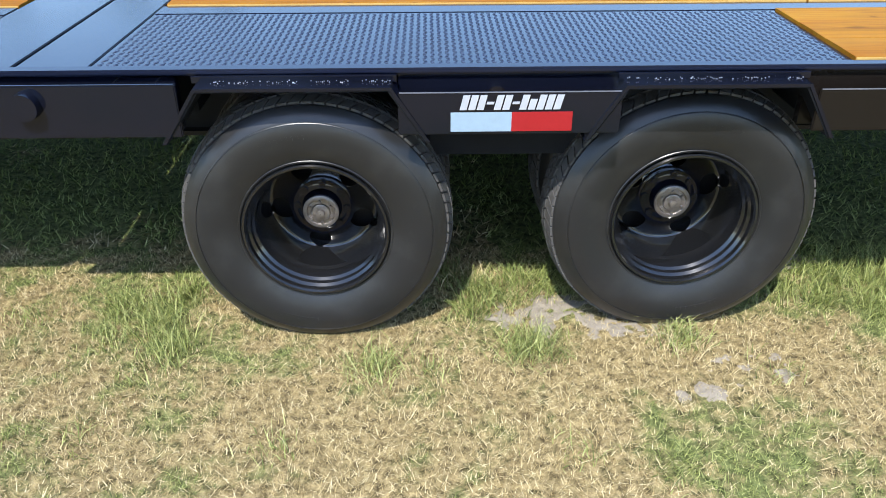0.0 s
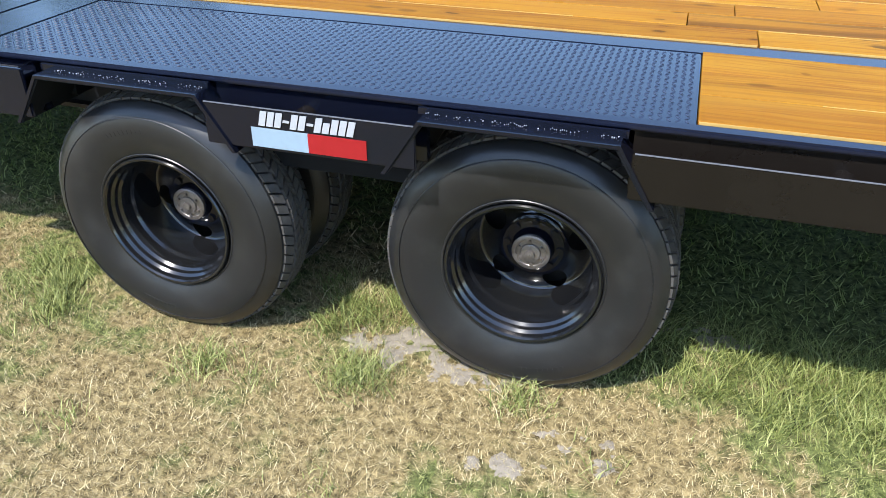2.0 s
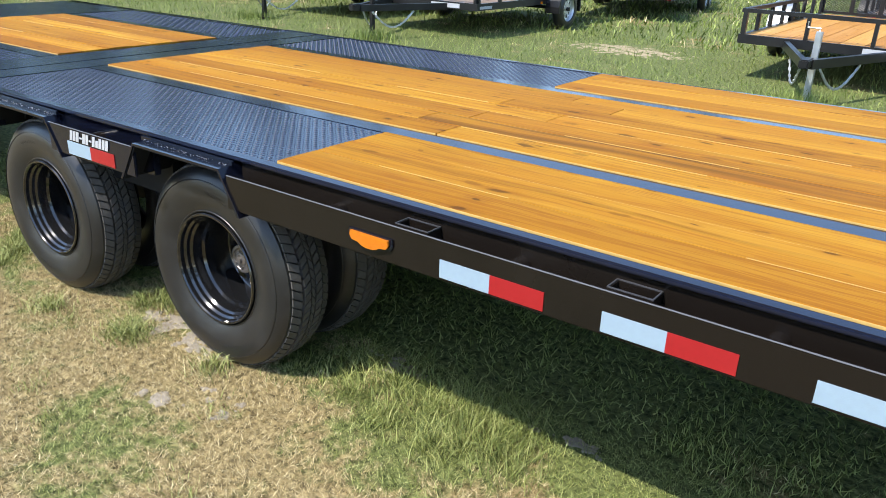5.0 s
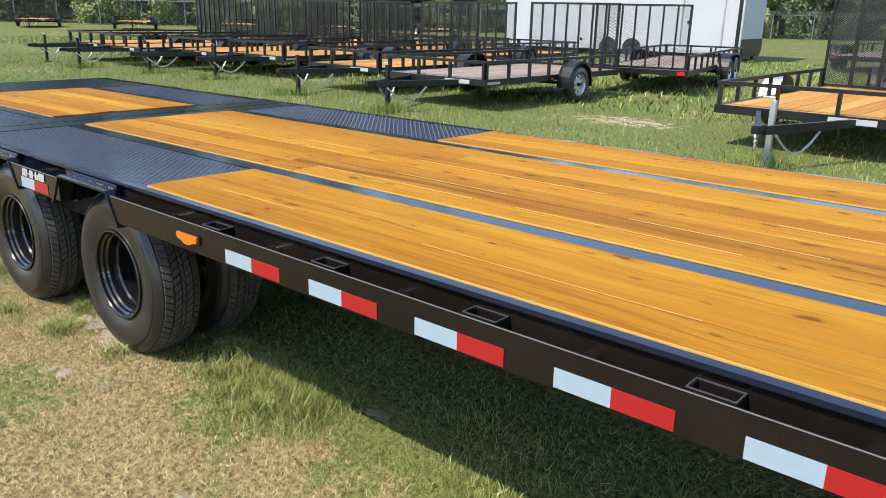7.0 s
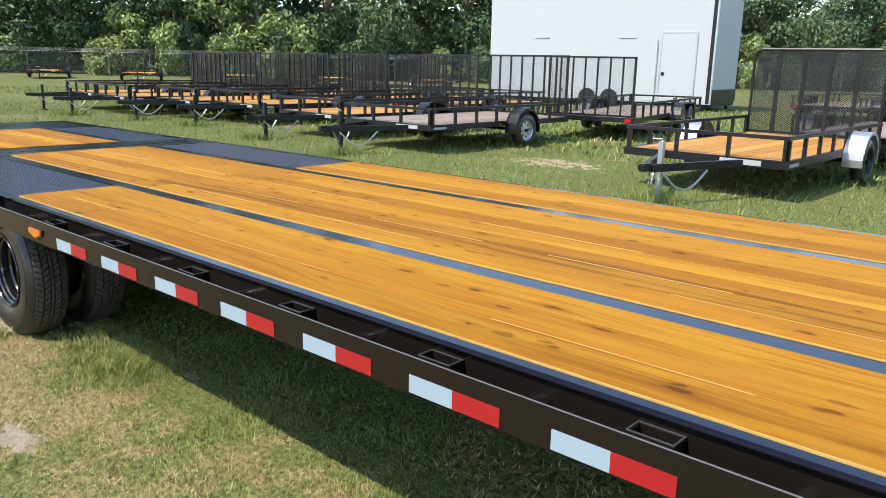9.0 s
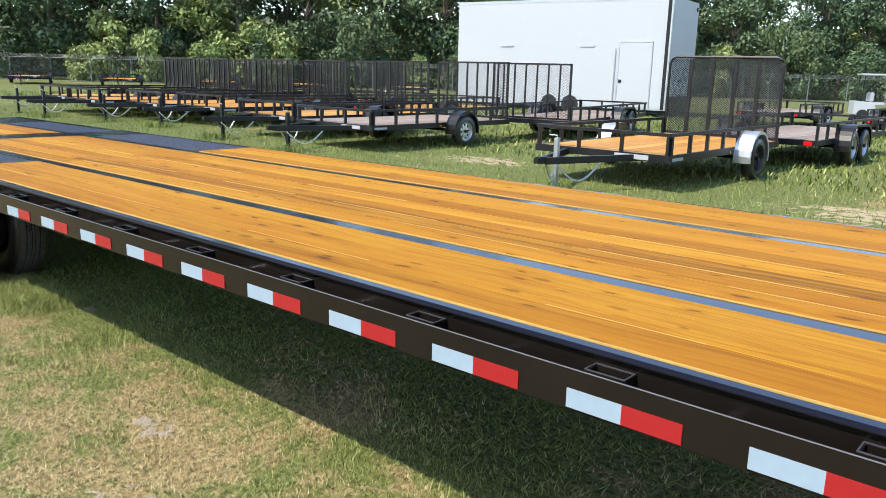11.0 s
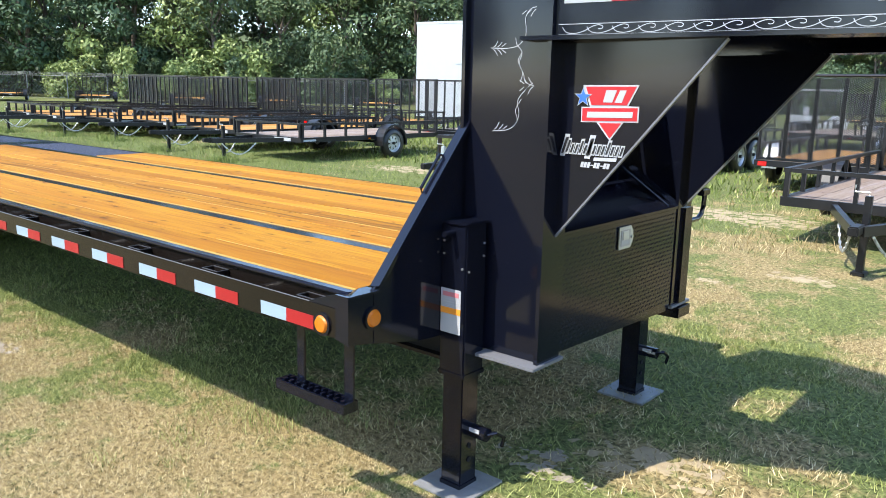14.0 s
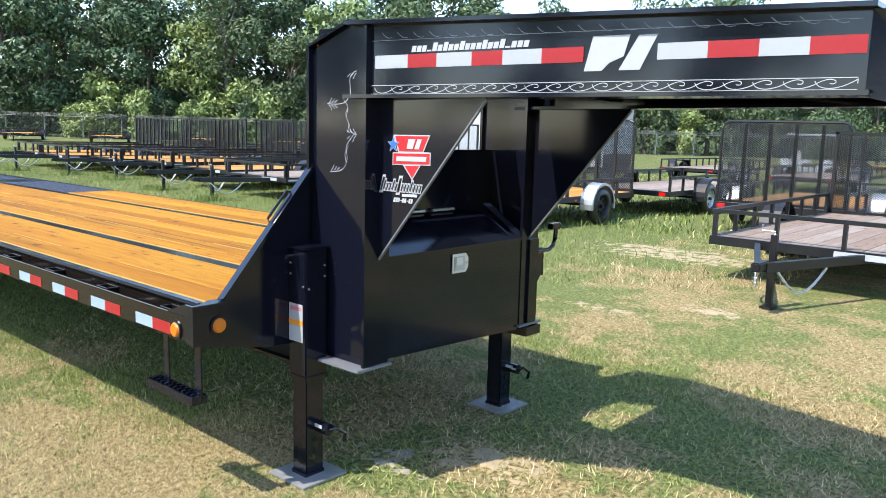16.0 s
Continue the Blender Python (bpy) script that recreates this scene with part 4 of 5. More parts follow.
def step():
    s = part("step_hanger", box(6.66, 6.70, 1.845, 1.853, 0.45, 0.72), BLACK, TRAILER, "folding side step")
    part("hanger_plate", box(6.92, 6.965, 1.845, 1.853, 0.43, 0.72), BLACK, s)
    bm = box(6.585, 6.965, 1.80, 1.808, 0.425, 0.462)
    box(6.585, 6.965, 1.862, 1.87, 0.425, 0.462, bm=bm)
    box(6.585, 6.597, 1.808, 1.862, 0.425, 0.462, bm=bm)
    box(6.953, 6.965, 1.808, 1.862, 0.425, 0.462, bm=bm)
    t = part("tread", bm, BLACK, s)
    bm = bmesh.new()
    for i in range(10):
        for k in range(2):
            x = 6.61 + i * 0.036 + 0.009 * k
            box(x, x + 0.012, 1.812 + k * 0.027, 1.832 + k * 0.027, 0.445, 0.468, bm=bm)
    box(6.597, 6.953, 1.808, 1.862, 0.436, 0.446, bm=bm)
    part("grip_teeth", bm, BLACK, t)


neck()
tool_box()
corner_post()
jack(2.352)
jack(3.745, 7.10, False)
lights()
step()


# ---- vinyl, pinstripes and writing on the big trailer ----
NECK_K = 0.128


def neck_y(x):
    return 2.43 + NECK_K * (x - 7.36)


def on_neck(x, z, lift=0.002):
    return Vector((x, neck_y(x) - lift, z))


def flat(poly, lift=0.0012):
    """A thin vinyl patch from outline points; pushed out towards -y."""
    return slab(poly, (0, -lift, 0))


def stripe(name, lines, parent, width=0.0035, label="white pinstripe"):
    """Fine painted lines: each a run of points, laid as a flat ribbon facing -y."""
    bm = bmesh.new()
    for pts in lines:
        pts = [Vector(p) for p in pts]
        left, right = [], []
        for i, p in enumerate(pts):
            d = (pts[min(i + 1, len(pts) - 1)] - pts[max(i - 1, 0)]).normalized()
            s = d.cross(Vector((0, 1, 0))).normalized() * width / 2
            left.append(bm.verts.new(p + s))
            right.append(bm.verts.new(p - s))
        for i in range(len(pts) - 1):
            bm.faces.new((left[i], left[i + 1], right[i + 1], right[i]))
    return part(name, bm, FAINTVINYL if "faint" in label else WHITEVINYL, parent, label)


def curve(pts, steps=6):
    """A smooth line through the given points."""
    pts = [Vector(p) for p in pts]
    out = []
    for i in range(len(pts) - 1):
        a, b, c, d = pts[max(i - 1, 0)], pts[i], pts[i + 1], pts[min(i + 2, len(pts) - 1)]
        for k in range(steps):
            t = k / steps
            out.append(0.5 * (2 * b + (c - a) * t + (2 * a - 5 * b + 4 * c - d) * t * t + (3 * b - a - 3 * c + d) * t ** 3))
    out.append(pts[-1])
    return out


def letters(name, x0, x1, z0, z1, word, at, parent, label, slant=0.25, mat=None, filled=False):
    """Slanted bars, one for each letter of an unread word: T tall, l low, - a dash, a space left out."""
    step = (x1 - x0) / len(word)
    for i, ch in enumerate(word):
        if ch == " ":
            continue
        a, b = x0 + i * step + 0.10 * step, x0 + (i + 1) * step - 0.08 * step
        lo, hi = {"T": (0.0, 1.0), "l": (0.0, 0.72), "-": (0.38, 0.55), ".": (0.0, 0.18)}[ch]
        lo, hi = z0 + lo * (z1 - z0), z0 + hi * (z1 - z0)
        k0, k1 = slant * (lo - z0), slant * (hi - z0)
        bar_ob = part(name, flat([at(a + k0, lo), at(b + k0, lo), at(b + k1, hi), at(a + k1, hi)]), mat or WHITEVINYL, parent, label)
        if filled:
            e, g = 0.26 * (b - a), 0.13 * (hi - lo)
            inner = [(a + e + k0, lo + g), (b - e + k0, lo + g), (b - e + k1, hi - g), (a + e + k1, hi - g)]
            part("bar_filling", flat([Vector(at(p, q)) + Vector((0, -0.0014, 0)) for p, q in inner]), BLACKVINYL, bar_ob, "black filling of the outlined bar")


def neck_decals():
    # reflective tape, red and white by turns
    for cuts in ((7.388, 7.555, 7.696, 7.858, 7.993, 8.154, 8.316), (8.577, 8.739, 8.893, 9.035, 9.186)):
        for i, (a, b) in enumerate(zip(cuts, cuts[1:])):
            part("reflective_tape", flat([on_neck(a, 1.843), on_neck(b, 1.843), on_neck(b, 1.896), on_neck(a, 1.896)]), WHITETAPEN if i % 2 == 0 else REDTAPE, TRAILER,
                 "white reflective tape on the neck" if i % 2 == 0 else "red reflective tape on the neck")
    # maker's mark: two slanted white shapes
    for shape in (((8.320, 1.811), (8.385, 1.811), (8.412, 1.838), (8.462, 1.858), (8.482, 1.929), (8.349, 1.929)),
                  ((8.446, 1.812), (8.520, 1.812), (8.576, 1.926), (8.512, 1.926))):
        part("maker_mark", flat([on_neck(a, b) for a, b in shape]), WHITEVINYL, TRAILER, "white shape in place of the maker's mark")
    # web address above the tape
    letters("lettering_bar", 7.570, 8.10, 1.904, 1.937, "lll.TlTllTlllTllT.lll", on_neck, TRAILER, "white bar in place of lettering")
    # scrollwork between two lines along the lower edge
    lines = [[on_neck(x, z) for x in (7.37, 8.2, 9.17)] for z in (1.740, 1.775)]
    for i in range(20):
        x = 7.385 + i * 0.088
        curl = ((0.0, 0.012), (0.012, -0.010), (0.040, -0.019), (0.075, -0.010), (0.105, 0.010), (0.128, 0.018), (0.144, 0.011), (0.140, 0.000), (0.128, 0.001))
        lines.append(curve([on_neck(min(x + a, 9.17), 1.7575 + 0.72 * b) for a, b in curl], 4))
    stripe("scroll_stripe", lines, TRAILER, 0.0024, "white scrollwork pinstripe along the neck")
    lines = [[on_neck(x, 1.957 - 0.009 * (x - 7.3)) for x in (7.37, 8.2, 9.17)]]
    for i in range(22):
        x = 7.42 + i * 0.079
        lines.append([on_neck(x + 0.055 * s, 1.988 - 0.020 * (x - 7.4) - 0.022 * s - 0.010 * math.sin(math.pi * s)) for s in (0, 0.25, 0.5, 0.75, 1.0)])
    stripe("scroll_stripe", lines, TRAILER, 0.0016, "faint white pinstripe along the top of the neck")


def upright_stripes():
    y = 2.4265
    lines = []

    def run(*pts):
        lines.append(curve([(7.28 + 0.85 * (x - 7.305), y, z if z > 1.567 else 1.567 - 1.16 * (1.567 - z)) for x, z in pts], 5))
    # the vine, then its sprays
    run((7.305, 1.838), (7.275, 1.832), (7.252, 1.805), (7.256, 1.765), (7.252, 1.735), (7.215, 1.708), (7.155, 1.700), (7.075, 1.703))
    run((7.205, 1.735), (7.212, 1.712), (7.240, 1.685), (7.228, 1.645), (7.252, 1.610), (7.262, 1.582), (7.308, 1.568))
    run((7.240, 1.685), (7.222, 1.655), (7.246, 1.615), (7.236, 1.580))
    run((7.302, 1.580), (7.258, 1.552), (7.226, 1.520), (7.236, 1.482), (7.216, 1.448), (7.170, 1.430), (7.100, 1.426))
    run((7.246, 1.528), (7.218, 1.495), (7.228, 1.462), (7.206, 1.440))
    for cx, cz, s, up in ((7.115, 1.702, -1, 1), (7.115, 1.700, -1, -1), (7.275, 1.572, 1, 1), (7.275, 1.568, 1, -1), (7.135, 1.428, -1, 1), (7.275, 1.832, 1, -1)):
        for k in range(3):
            q = cx - 0.022 * k * s
            run((q + 0.026 * s, cz + 0.003 * up), (q + 0.014 * s, cz + 0.010 * up), (q + 0.002 * s, cz + (0.026 - 0.005 * k) * up))
    stripe("scroll_stripe", lines, TRAILER, 0.0023, "white pinstripe scroll on the upright")


def logo():
    y = 2.4855

    def P(*pts):
        return [(x, y, z) for x, z in pts]

    back = part("dealer_badge", flat(P((7.447, 1.574), (7.659, 1.576), (7.623, 1.506), (7.663, 1.506), (7.663, 1.453), (7.609, 1.452), (7.561, 1.388), (7.507, 1.449), (7.445, 1.447), (7.445, 1.500), (7.478, 1.501))), WHITEVINYL, TRAILER, "red and white triangular badge with a blue star")
    y -= 0.0014
    part("badge_field", flat(P((7.459, 1.569), (7.650, 1.571), (7.618, 1.509), (7.485, 1.507))), REDVINYL, back)
    part("badge_band", flat(P((7.450, 1.496), (7.658, 1.501), (7.658, 1.458), (7.450, 1.452))), REDVINYL, back)
    part("badge_point", flat(P((7.518, 1.447), (7.601, 1.449), (7.561, 1.397))), REDVINYL, back)
    y -= 0.0014
    part("badge_mark", flat(P((7.529, 1.517), (7.563, 1.517), (7.579, 1.558), (7.539, 1.558))), WHITEVINYL, back, "white block in place of a mark")
    part("badge_mark", flat(P((7.573, 1.517), (7.599, 1.517), (7.615, 1.558), (7.591, 1.558))), WHITEVINYL, back, "white block in place of a mark")
    part("badge_bar", flat(P((7.469, 1.464), (7.641, 1.468), (7.643, 1.488), (7.471, 1.484))), WHITEVINYL, back, "white bar in place of lettering")
    for r, mat in ((0.036, WHITEVINYL), (0.029, BLUEVINYL)):
        star = []
        for i in range(10):
            a = math.pi / 2 + 2 * math.pi * i / 10
            q = r if i % 2 == 0 else r * 0.42
            star.append((7.451 + q * math.cos(a) * 1.0, y, 1.533 + q * math.sin(a)))
        part("star", flat(star), mat, back, "blue star with a white edge")
        y -= 0.0014
    y = 2.4855
    # dealer's name as bars, then two smaller lines
    def at(a, b):
        return (a, y, b)
    letters("name_bar", 7.384, 7.613, 1.334, 1.390, "TllTlTlllTlll", at, TRAILER, "white outlined bar in place of the dealer\'s name", filled=True)
    letters("name_bar", 7.364, 7.388, 1.326, 1.404, "T", at, TRAILER, "white outlined bar in place of the dealer\'s name", filled=True)
    letters("name_bar", 7.463, 7.491, 1.322, 1.404, "T", at, TRAILER, "white outlined bar in place of the dealer\'s name", filled=True)
    part("lettering_bar", flat([(7.503, y, 1.316), (7.591, y, 1.319), (7.593, y, 1.331), (7.505, y, 1.328)]), WHITEVINYL, TRAILER, "white bar in place of lettering")
    letters("lettering_bar", 7.451, 7.565, 1.291, 1.310, "TTT-TT-TT", at, TRAILER, "white bar in place of a number")
    # number on the rub rail between the wheels
    letters("lettering_bar", 0.255, 0.508, 0.764, 0.802, "TTT-TT-TlTTT", lambda a, b: (a, 1.7955, b), TRAILER, "white bar in place of a number")


neck_decals()
upright_stripes()
logo()


# ---- ground and grass ----
def rise(x, y):
    """Height of the ground: flat lot, rising a little towards the fence."""
    d = max(0.0, (-0.67 * x + 0.74 * y) - 22.0)
    return min(0.12, 0.004 * d) + 0.03 * min(1.0, max(0.0, (y - 6.0) / 3.0))


def ground():
    xs = sorted({-1500, -700, -300, -150, *range(-100, 101, 5), 150, 300, 700, 1500})
    verts = [(x, y, rise(x, y)) for x in xs for y in xs]
    n = len(xs)
    faces = [(i * n + j, (i + 1) * n + j, (i + 1) * n + j + 1, i * n + j + 1) for i in range(n - 1) for j in range(n - 1)]
    g = raw("ground", verts, faces, TURF, smooth=True)
    tagged(g, "mown lawn with dry straw patches and bare sand", "ground", kind="structure")


PATCHES = [(0.60, 1.98, 0.15, 0.10), (0.78, 1.92, 0.13, 0.07), (1.10, 1.70, 0.10, 0.07), (0.93, 1.60, 0.07, 0.05), (1.43, 2.30, 0.13, 0.05), (2.16, 2.28, 0.12, 0.04), (0.40, 1.95, 0.07, 0.05),
           (2.3, 1.45, 0.16, 0.07), (4.6, 1.35, 0.20, 0.10), (4.05, 1.75, 0.12, 0.07), (7.55, 3.05, 0.28, 0.20), (7.2, 2.75, 0.22, 0.12), (7.0, 7.2, 0.40, 0.16), (6.2, 6.6, 0.5, 0.2), (5.2, 10.2, 1.3, 0.55), (-1.5, 11.0, 0.9, 0.45)]


def bare_patches():
    for k, (x, y, rx, ry) in enumerate(PATCHES):
        n = 44
        verts, faces = [], []
        for i in range(n + 1):
            for j in range(n + 1):
                a, b = (2 * i / n - 1) * 1.6, (2 * j / n - 1) * 1.6
                rough = noise.fractal(Vector((a * rx * 14 + k * 3.7, b * ry * 14, 0.5)), 0.7, 2.0, 5)
                verts.append((a * rx, b * ry, min(0.004, 0.010 * (0.55 - a * a - b * b) + 0.020 * rough)))
        for i in range(n):
            for j in range(n):
                q = (i * (n + 1) + j, (i + 1) * (n + 1) + j, (i + 1) * (n + 1) + j + 1, i * (n + 1) + j + 1)
                if max(verts[v][2] for v in q) > -0.001:
                    faces.append(q)
        o = raw("sand_patch" if rx < 0.25 else "dirt_patch", verts, faces, SAND if rx < 0.25 else DIRT, smooth=True)
        o.location = (x, y, rise(x, y))
        tagged(o, "bare pale sand between the grass" if rx < 0.25 else "bare dry dirt in the grass", "ground patch", kind="stuff")


def thin(p, rng):
    """Leaves most of the bare patches without grass."""
    keep = np.ones(len(p), dtype=bool)
    for x, y, rx, ry in PATCHES:
        d = ((p[:, 0] - x) / rx) ** 2 + ((p[:, 1] - y) / ry) ** 2
        keep &= (d > rng.uniform(0.1, 1.3, len(p))) | (rng.random(len(p)) < (0.45 if rx < 0.25 else 0.55))
    return p[keep]


def blades(name, centres, height, width, lean, rng, label, material=None, short=False):
    """Grass blades on the given spots: bent two-step strips, or single slivers where they are short."""
    centres = thin(centres, rng)
    n = len(centres)
    h = height * rng.uniform(0.45, 1.25, n)
    a = rng.uniform(0, 2 * math.pi, n)
    b = rng.uniform(0, 2 * math.pi, n)
    l = lean * rng.uniform(0.3, 1.5, n) * h
    w = width * rng.uniform(0.6, 1.3, n) / 2
    side = np.stack([np.cos(a) * w, np.sin(a) * w, np.zeros(n)], 1)
    tilt = np.stack([np.cos(b) * l, np.sin(b) * l, np.zeros(n)], 1)
    up = np.stack([np.zeros(n), np.zeros(n), h], 1)
    mid = centres + tilt * 0.35 + up * 0.6
    if short:
        v = np.stack([centres - side, centres + side, centres + tilt + up], 1).reshape(-1, 3)
        loops = np.arange(3 * n)
        start = np.arange(n) * 3
    else:
        v = np.stack([centres - side, centres + side, mid + side * 0.75, mid - side * 0.75, centres + tilt + up], 1).reshape(-1, 3)
        k = np.arange(n)[:, None] * 5
        quads = np.concatenate([k, k + 1, k + 2, k + 3], 1)
        tris = np.concatenate([k + 3, k + 2, k + 4], 1)
        loops = np.concatenate([quads, tris], 1).ravel()
        start = np.empty(2 * n, dtype=np.int32)
        start[0::2] = np.arange(n) * 7
        start[1::2] = np.arange(n) * 7 + 4
    me = bpy.data.meshes.new(name)
    me.vertices.add(len(v))
    me.vertices.foreach_set("co", v.ravel())
    me.loops.add(len(loops))
    me.loops.foreach_set("vertex_index", loops)
    me.polygons.add(len(start))
    me.polygons.foreach_set("loop_start", start)
    me.update(calc_edges=True)
    me.materials.append(material or BLADES)
    ob = new(name, me)
    return tagged(ob, label, "grass", kind="stuff")


def spots(rng, x0, x1, y0, y1, per, keep=None):
    n = int((x1 - x0) * (y1 - y0) * per)
    p = np.zeros((n, 3))
    p[:, 0] = rng.uniform(x0, x1, n)
    p[:, 1] = rng.uniform(y0, y1, n)
    return p


def clumps(rng, centres, radius, count):
    """Spots gathered round the given centres."""
    c = np.repeat(np.array(centres, dtype=float), count, axis=0)
    c[:, :2] += rng.normal(0, radius, (len(c), 2))
    return c


def grass():
    rng = np.random.default_rng(7)
    p = spots(rng, -1.6, 10.2, 0.70, 2.4, 25000)
    blades("mown_grass", p, 0.0150, 0.0024, 1.25, rng, "short mown grass, green and straw coloured, beside the trailer", None, True)
    p = spots(rng, -2.5, 12.0, 2.4, 5.2, 2600)
    blades("mown_grass", p, 0.03, 0.0055, 1.1, rng, "short mown grass under the trailer", None, True)
    p = spots(rng, 3.5, 16.0, 4.6, 9.0, 3600)
    blades("mown_grass", p, 0.030, 0.0048, 1.2, rng, "short mown grass in front of the trailer", None, True)
    p = spots(rng, -22.0, 7.0, 4.4, 12.5, 340)
    keep = p[:, 1] > 4.6 + np.maximum(0, (p[:, 0] - 2.0)) * 0.8
    blades("long_grass", p[keep], 0.065, 0.010, 0.9, rng, "longer unmown green grass among the parked trailers")
    p = spots(rng, -24.0, 7.0, 7.8, 12.5, 70)
    blades("long_grass", p, 0.15, 0.007, 0.7, rng, "tall stalks of grass round the tongues")
    c = [(x + rng.normal(0, 0.12), y + rng.normal(0, 0.12), 0.03) for x, y in ((1.43, 8.75), (-4.60, 9.0), (-7.35, 9.4), (-11.0, 10.0), (-13.2, 9.65), (-15.6, 9.1)) for k in range(4)]
    blades("grass_tuft", clumps(rng, c, 0.16, 90), 0.17, 0.007, 0.6, rng, "tall grass left standing round the tongue jacks", LUSH)
    p = spots(rng, -34.0, 16.0, 12.0, 30.0, 58)
    p[:, 2] = [rise(a, b) for a, b in p[:, :2]]
    blades("long_grass", p, 0.10, 0.026, 0.8, rng, "longer unmown green grass among the parked trailers")
    # taller tufts by the tyres and along the shaded edge
    c = [(0.50, 1.80, 0), (0.93, 1.83, 0), (0.45, 1.79, 0), (1.45, 2.05, 0), (1.62, 1.98, 0), (1.85, 2.0, 0), (1.30, 2.27, 0), (-0.62, 2.1, 0), (0.30, 2.0, 0), (0.02, 1.72, 0), (0.34, 2.12, 0), (0.47, 2.18, 0), (0.58, 2.12, 0), (0.41, 2.06, 0), (0.26, 2.20, 0), (-0.66, 1.92, 0), (-0.78, 2.02, 0), (-0.58, 1.80, 0)]
    p = clumps(rng, c, 0.042, 260)
    blades("grass_tuft", p, 0.056, 0.0030, 1.2, rng, "taller tufts of grass beside the tyres", LUSH)
    cs = np.zeros((40, 3))
    cs[:, 0], cs[:, 1] = rng.uniform(1.2, 6.6, 40), rng.normal(2.22, 0.22, 40)
    blades("grass_tuft", clumps(rng, cs, 0.09, 110), 0.048, 0.0032, 0.8, rng, "tufts of grass along the shaded edge", LUSH)
    cs = np.zeros((24, 3))
    cs[:, 0], cs[:, 1] = rng.uniform(1.45, 2.08, 24), rng.uniform(1.97, 2.27, 24)
    blades("grass_tuft", clumps(rng, cs, 0.07, 110), 0.070, 0.0028, 1.0, rng, "longer grass at the edge of the shade", LUSH)
    cs = np.zeros((70, 3))
    cs[:, 0], cs[:, 1] = rng.uniform(-1.8, 10.0, 70), rng.uniform(0.6, 2.2, 70)
    blades("grass_tuft", clumps(rng, cs, 0.04, 70), 0.034, 0.003, 1.0, rng, "small scattered tufts of grass", LUSH)


# ---- the other trailers on the lot ----
def small_wheel(parent, m, rim_mat, label):
    w = new("wheel")
    w.parent = parent
    w.matrix_basis = m
    w["label"] = label
    prof = [(0.03, 0.195), (0.0, 0.215), (0.0, 0.27), (0.02, 0.315), (0.05, 0.33), (0.13, 0.33), (0.16, 0.315), (0.18, 0.27), (0.18, 0.215), (0.15, 0.195)]
    part("tyre", lathe(prof, 32), RUBBER, w, smooth=True)
    bm = lathe([(0.02, 0.200), (0.012, 0.196), (0.03, 0.186), (0.06, 0.175), (0.065, 0.150)], 32)
    # eight spokes between rim and centre
    for i in range(8):
        a = 2 * math.pi * i / 8
        m4 = Matrix.Rotation(a, 4, "Y")
        hexa(bm, [m4 @ Vector(p) for p in ((-0.026, 0.05, 0.06), (0.026, 0.05, 0.06), (0.026, 0.065, 0.06), (-0.026, 0.065, 0.06), (-0.026, 0.055, 0.165), (0.026, 0.055, 0.165), (0.026, 0.07, 0.165), (-0.026, 0.07, 0.165))])
    lathe([(0.05, 0.001), (0.05, 0.075), (0.065, 0.085)], 24, bm)
    part("rim", bm, rim_mat, w)
    part("hub_cap", rod((0, 0.055, 0), (0, 0.0, 0), 0.032, 16), BLACKFAR, w)
    return w


def arch(x, y0, y1, r, zc, mat, parent, label, wide=0.0):
    """A rolled mudguard over one wheel, or two with wide > 0."""
    bm = bmesh.new()
    rows = []
    pts = []
    for i in range(15):
        a = math.pi * (1.06 - 1.12 * i / 14)
        off = -wide / 2 if a > math.pi / 2 else wide / 2
        pts.append((x + off + r * math.cos(a), zc + r * math.sin(a)))
    for px, pz in pts:
        rows.append([bm.verts.new((px, y0, pz)), bm.verts.new((px, y1, pz))])
    lip = [bm.verts.new((px + (x - px) * 0.10, y0, pz + (zc - pz) * 0.10)) for px, pz in pts]
    for i, (a, b) in enumerate(zip(rows, rows[1:])):
        bm.faces.new((a[0], a[1], b[1], b[0]))
        bm.faces.new((a[0], b[0], lip[i + 1], lip[i]))
    return part("fender", bm, mat, parent, label, smooth=False)


def mesh_panel(parent, x, y0, y1, z0, z1, step=0.055, r=0.0045):
    """Expanded metal as crossing strands in the plane x."""
    bm = bmesh.new()
    h, w = z1 - z0, y1 - y0
    n = int((w + h * 1.6) / step)
    for i in range(n):
        for s in (1, -1):
            a = i * step
            ya, za, yb, zb = a, 0.0, a - h * 1.6, h
            if yb < 0:
                zb = h * (ya / (h * 1.6))
                yb = 0
            if ya > w:
                za = h * ((ya - w) / (h * 1.6))
                ya = w
            if zb - za < 0.02:
                continue
            if s < 0:
                ya, yb = w - ya, w - yb
            bar((x, y0 + ya, z0 + za), (x, y0 + yb, z0 + zb), r, r * 2, bm, up=(1, 0, 0))
    return tagged(part("mesh_panel", bm, BLACKFAR, parent, "black expanded metal mesh"), kind="stuff")


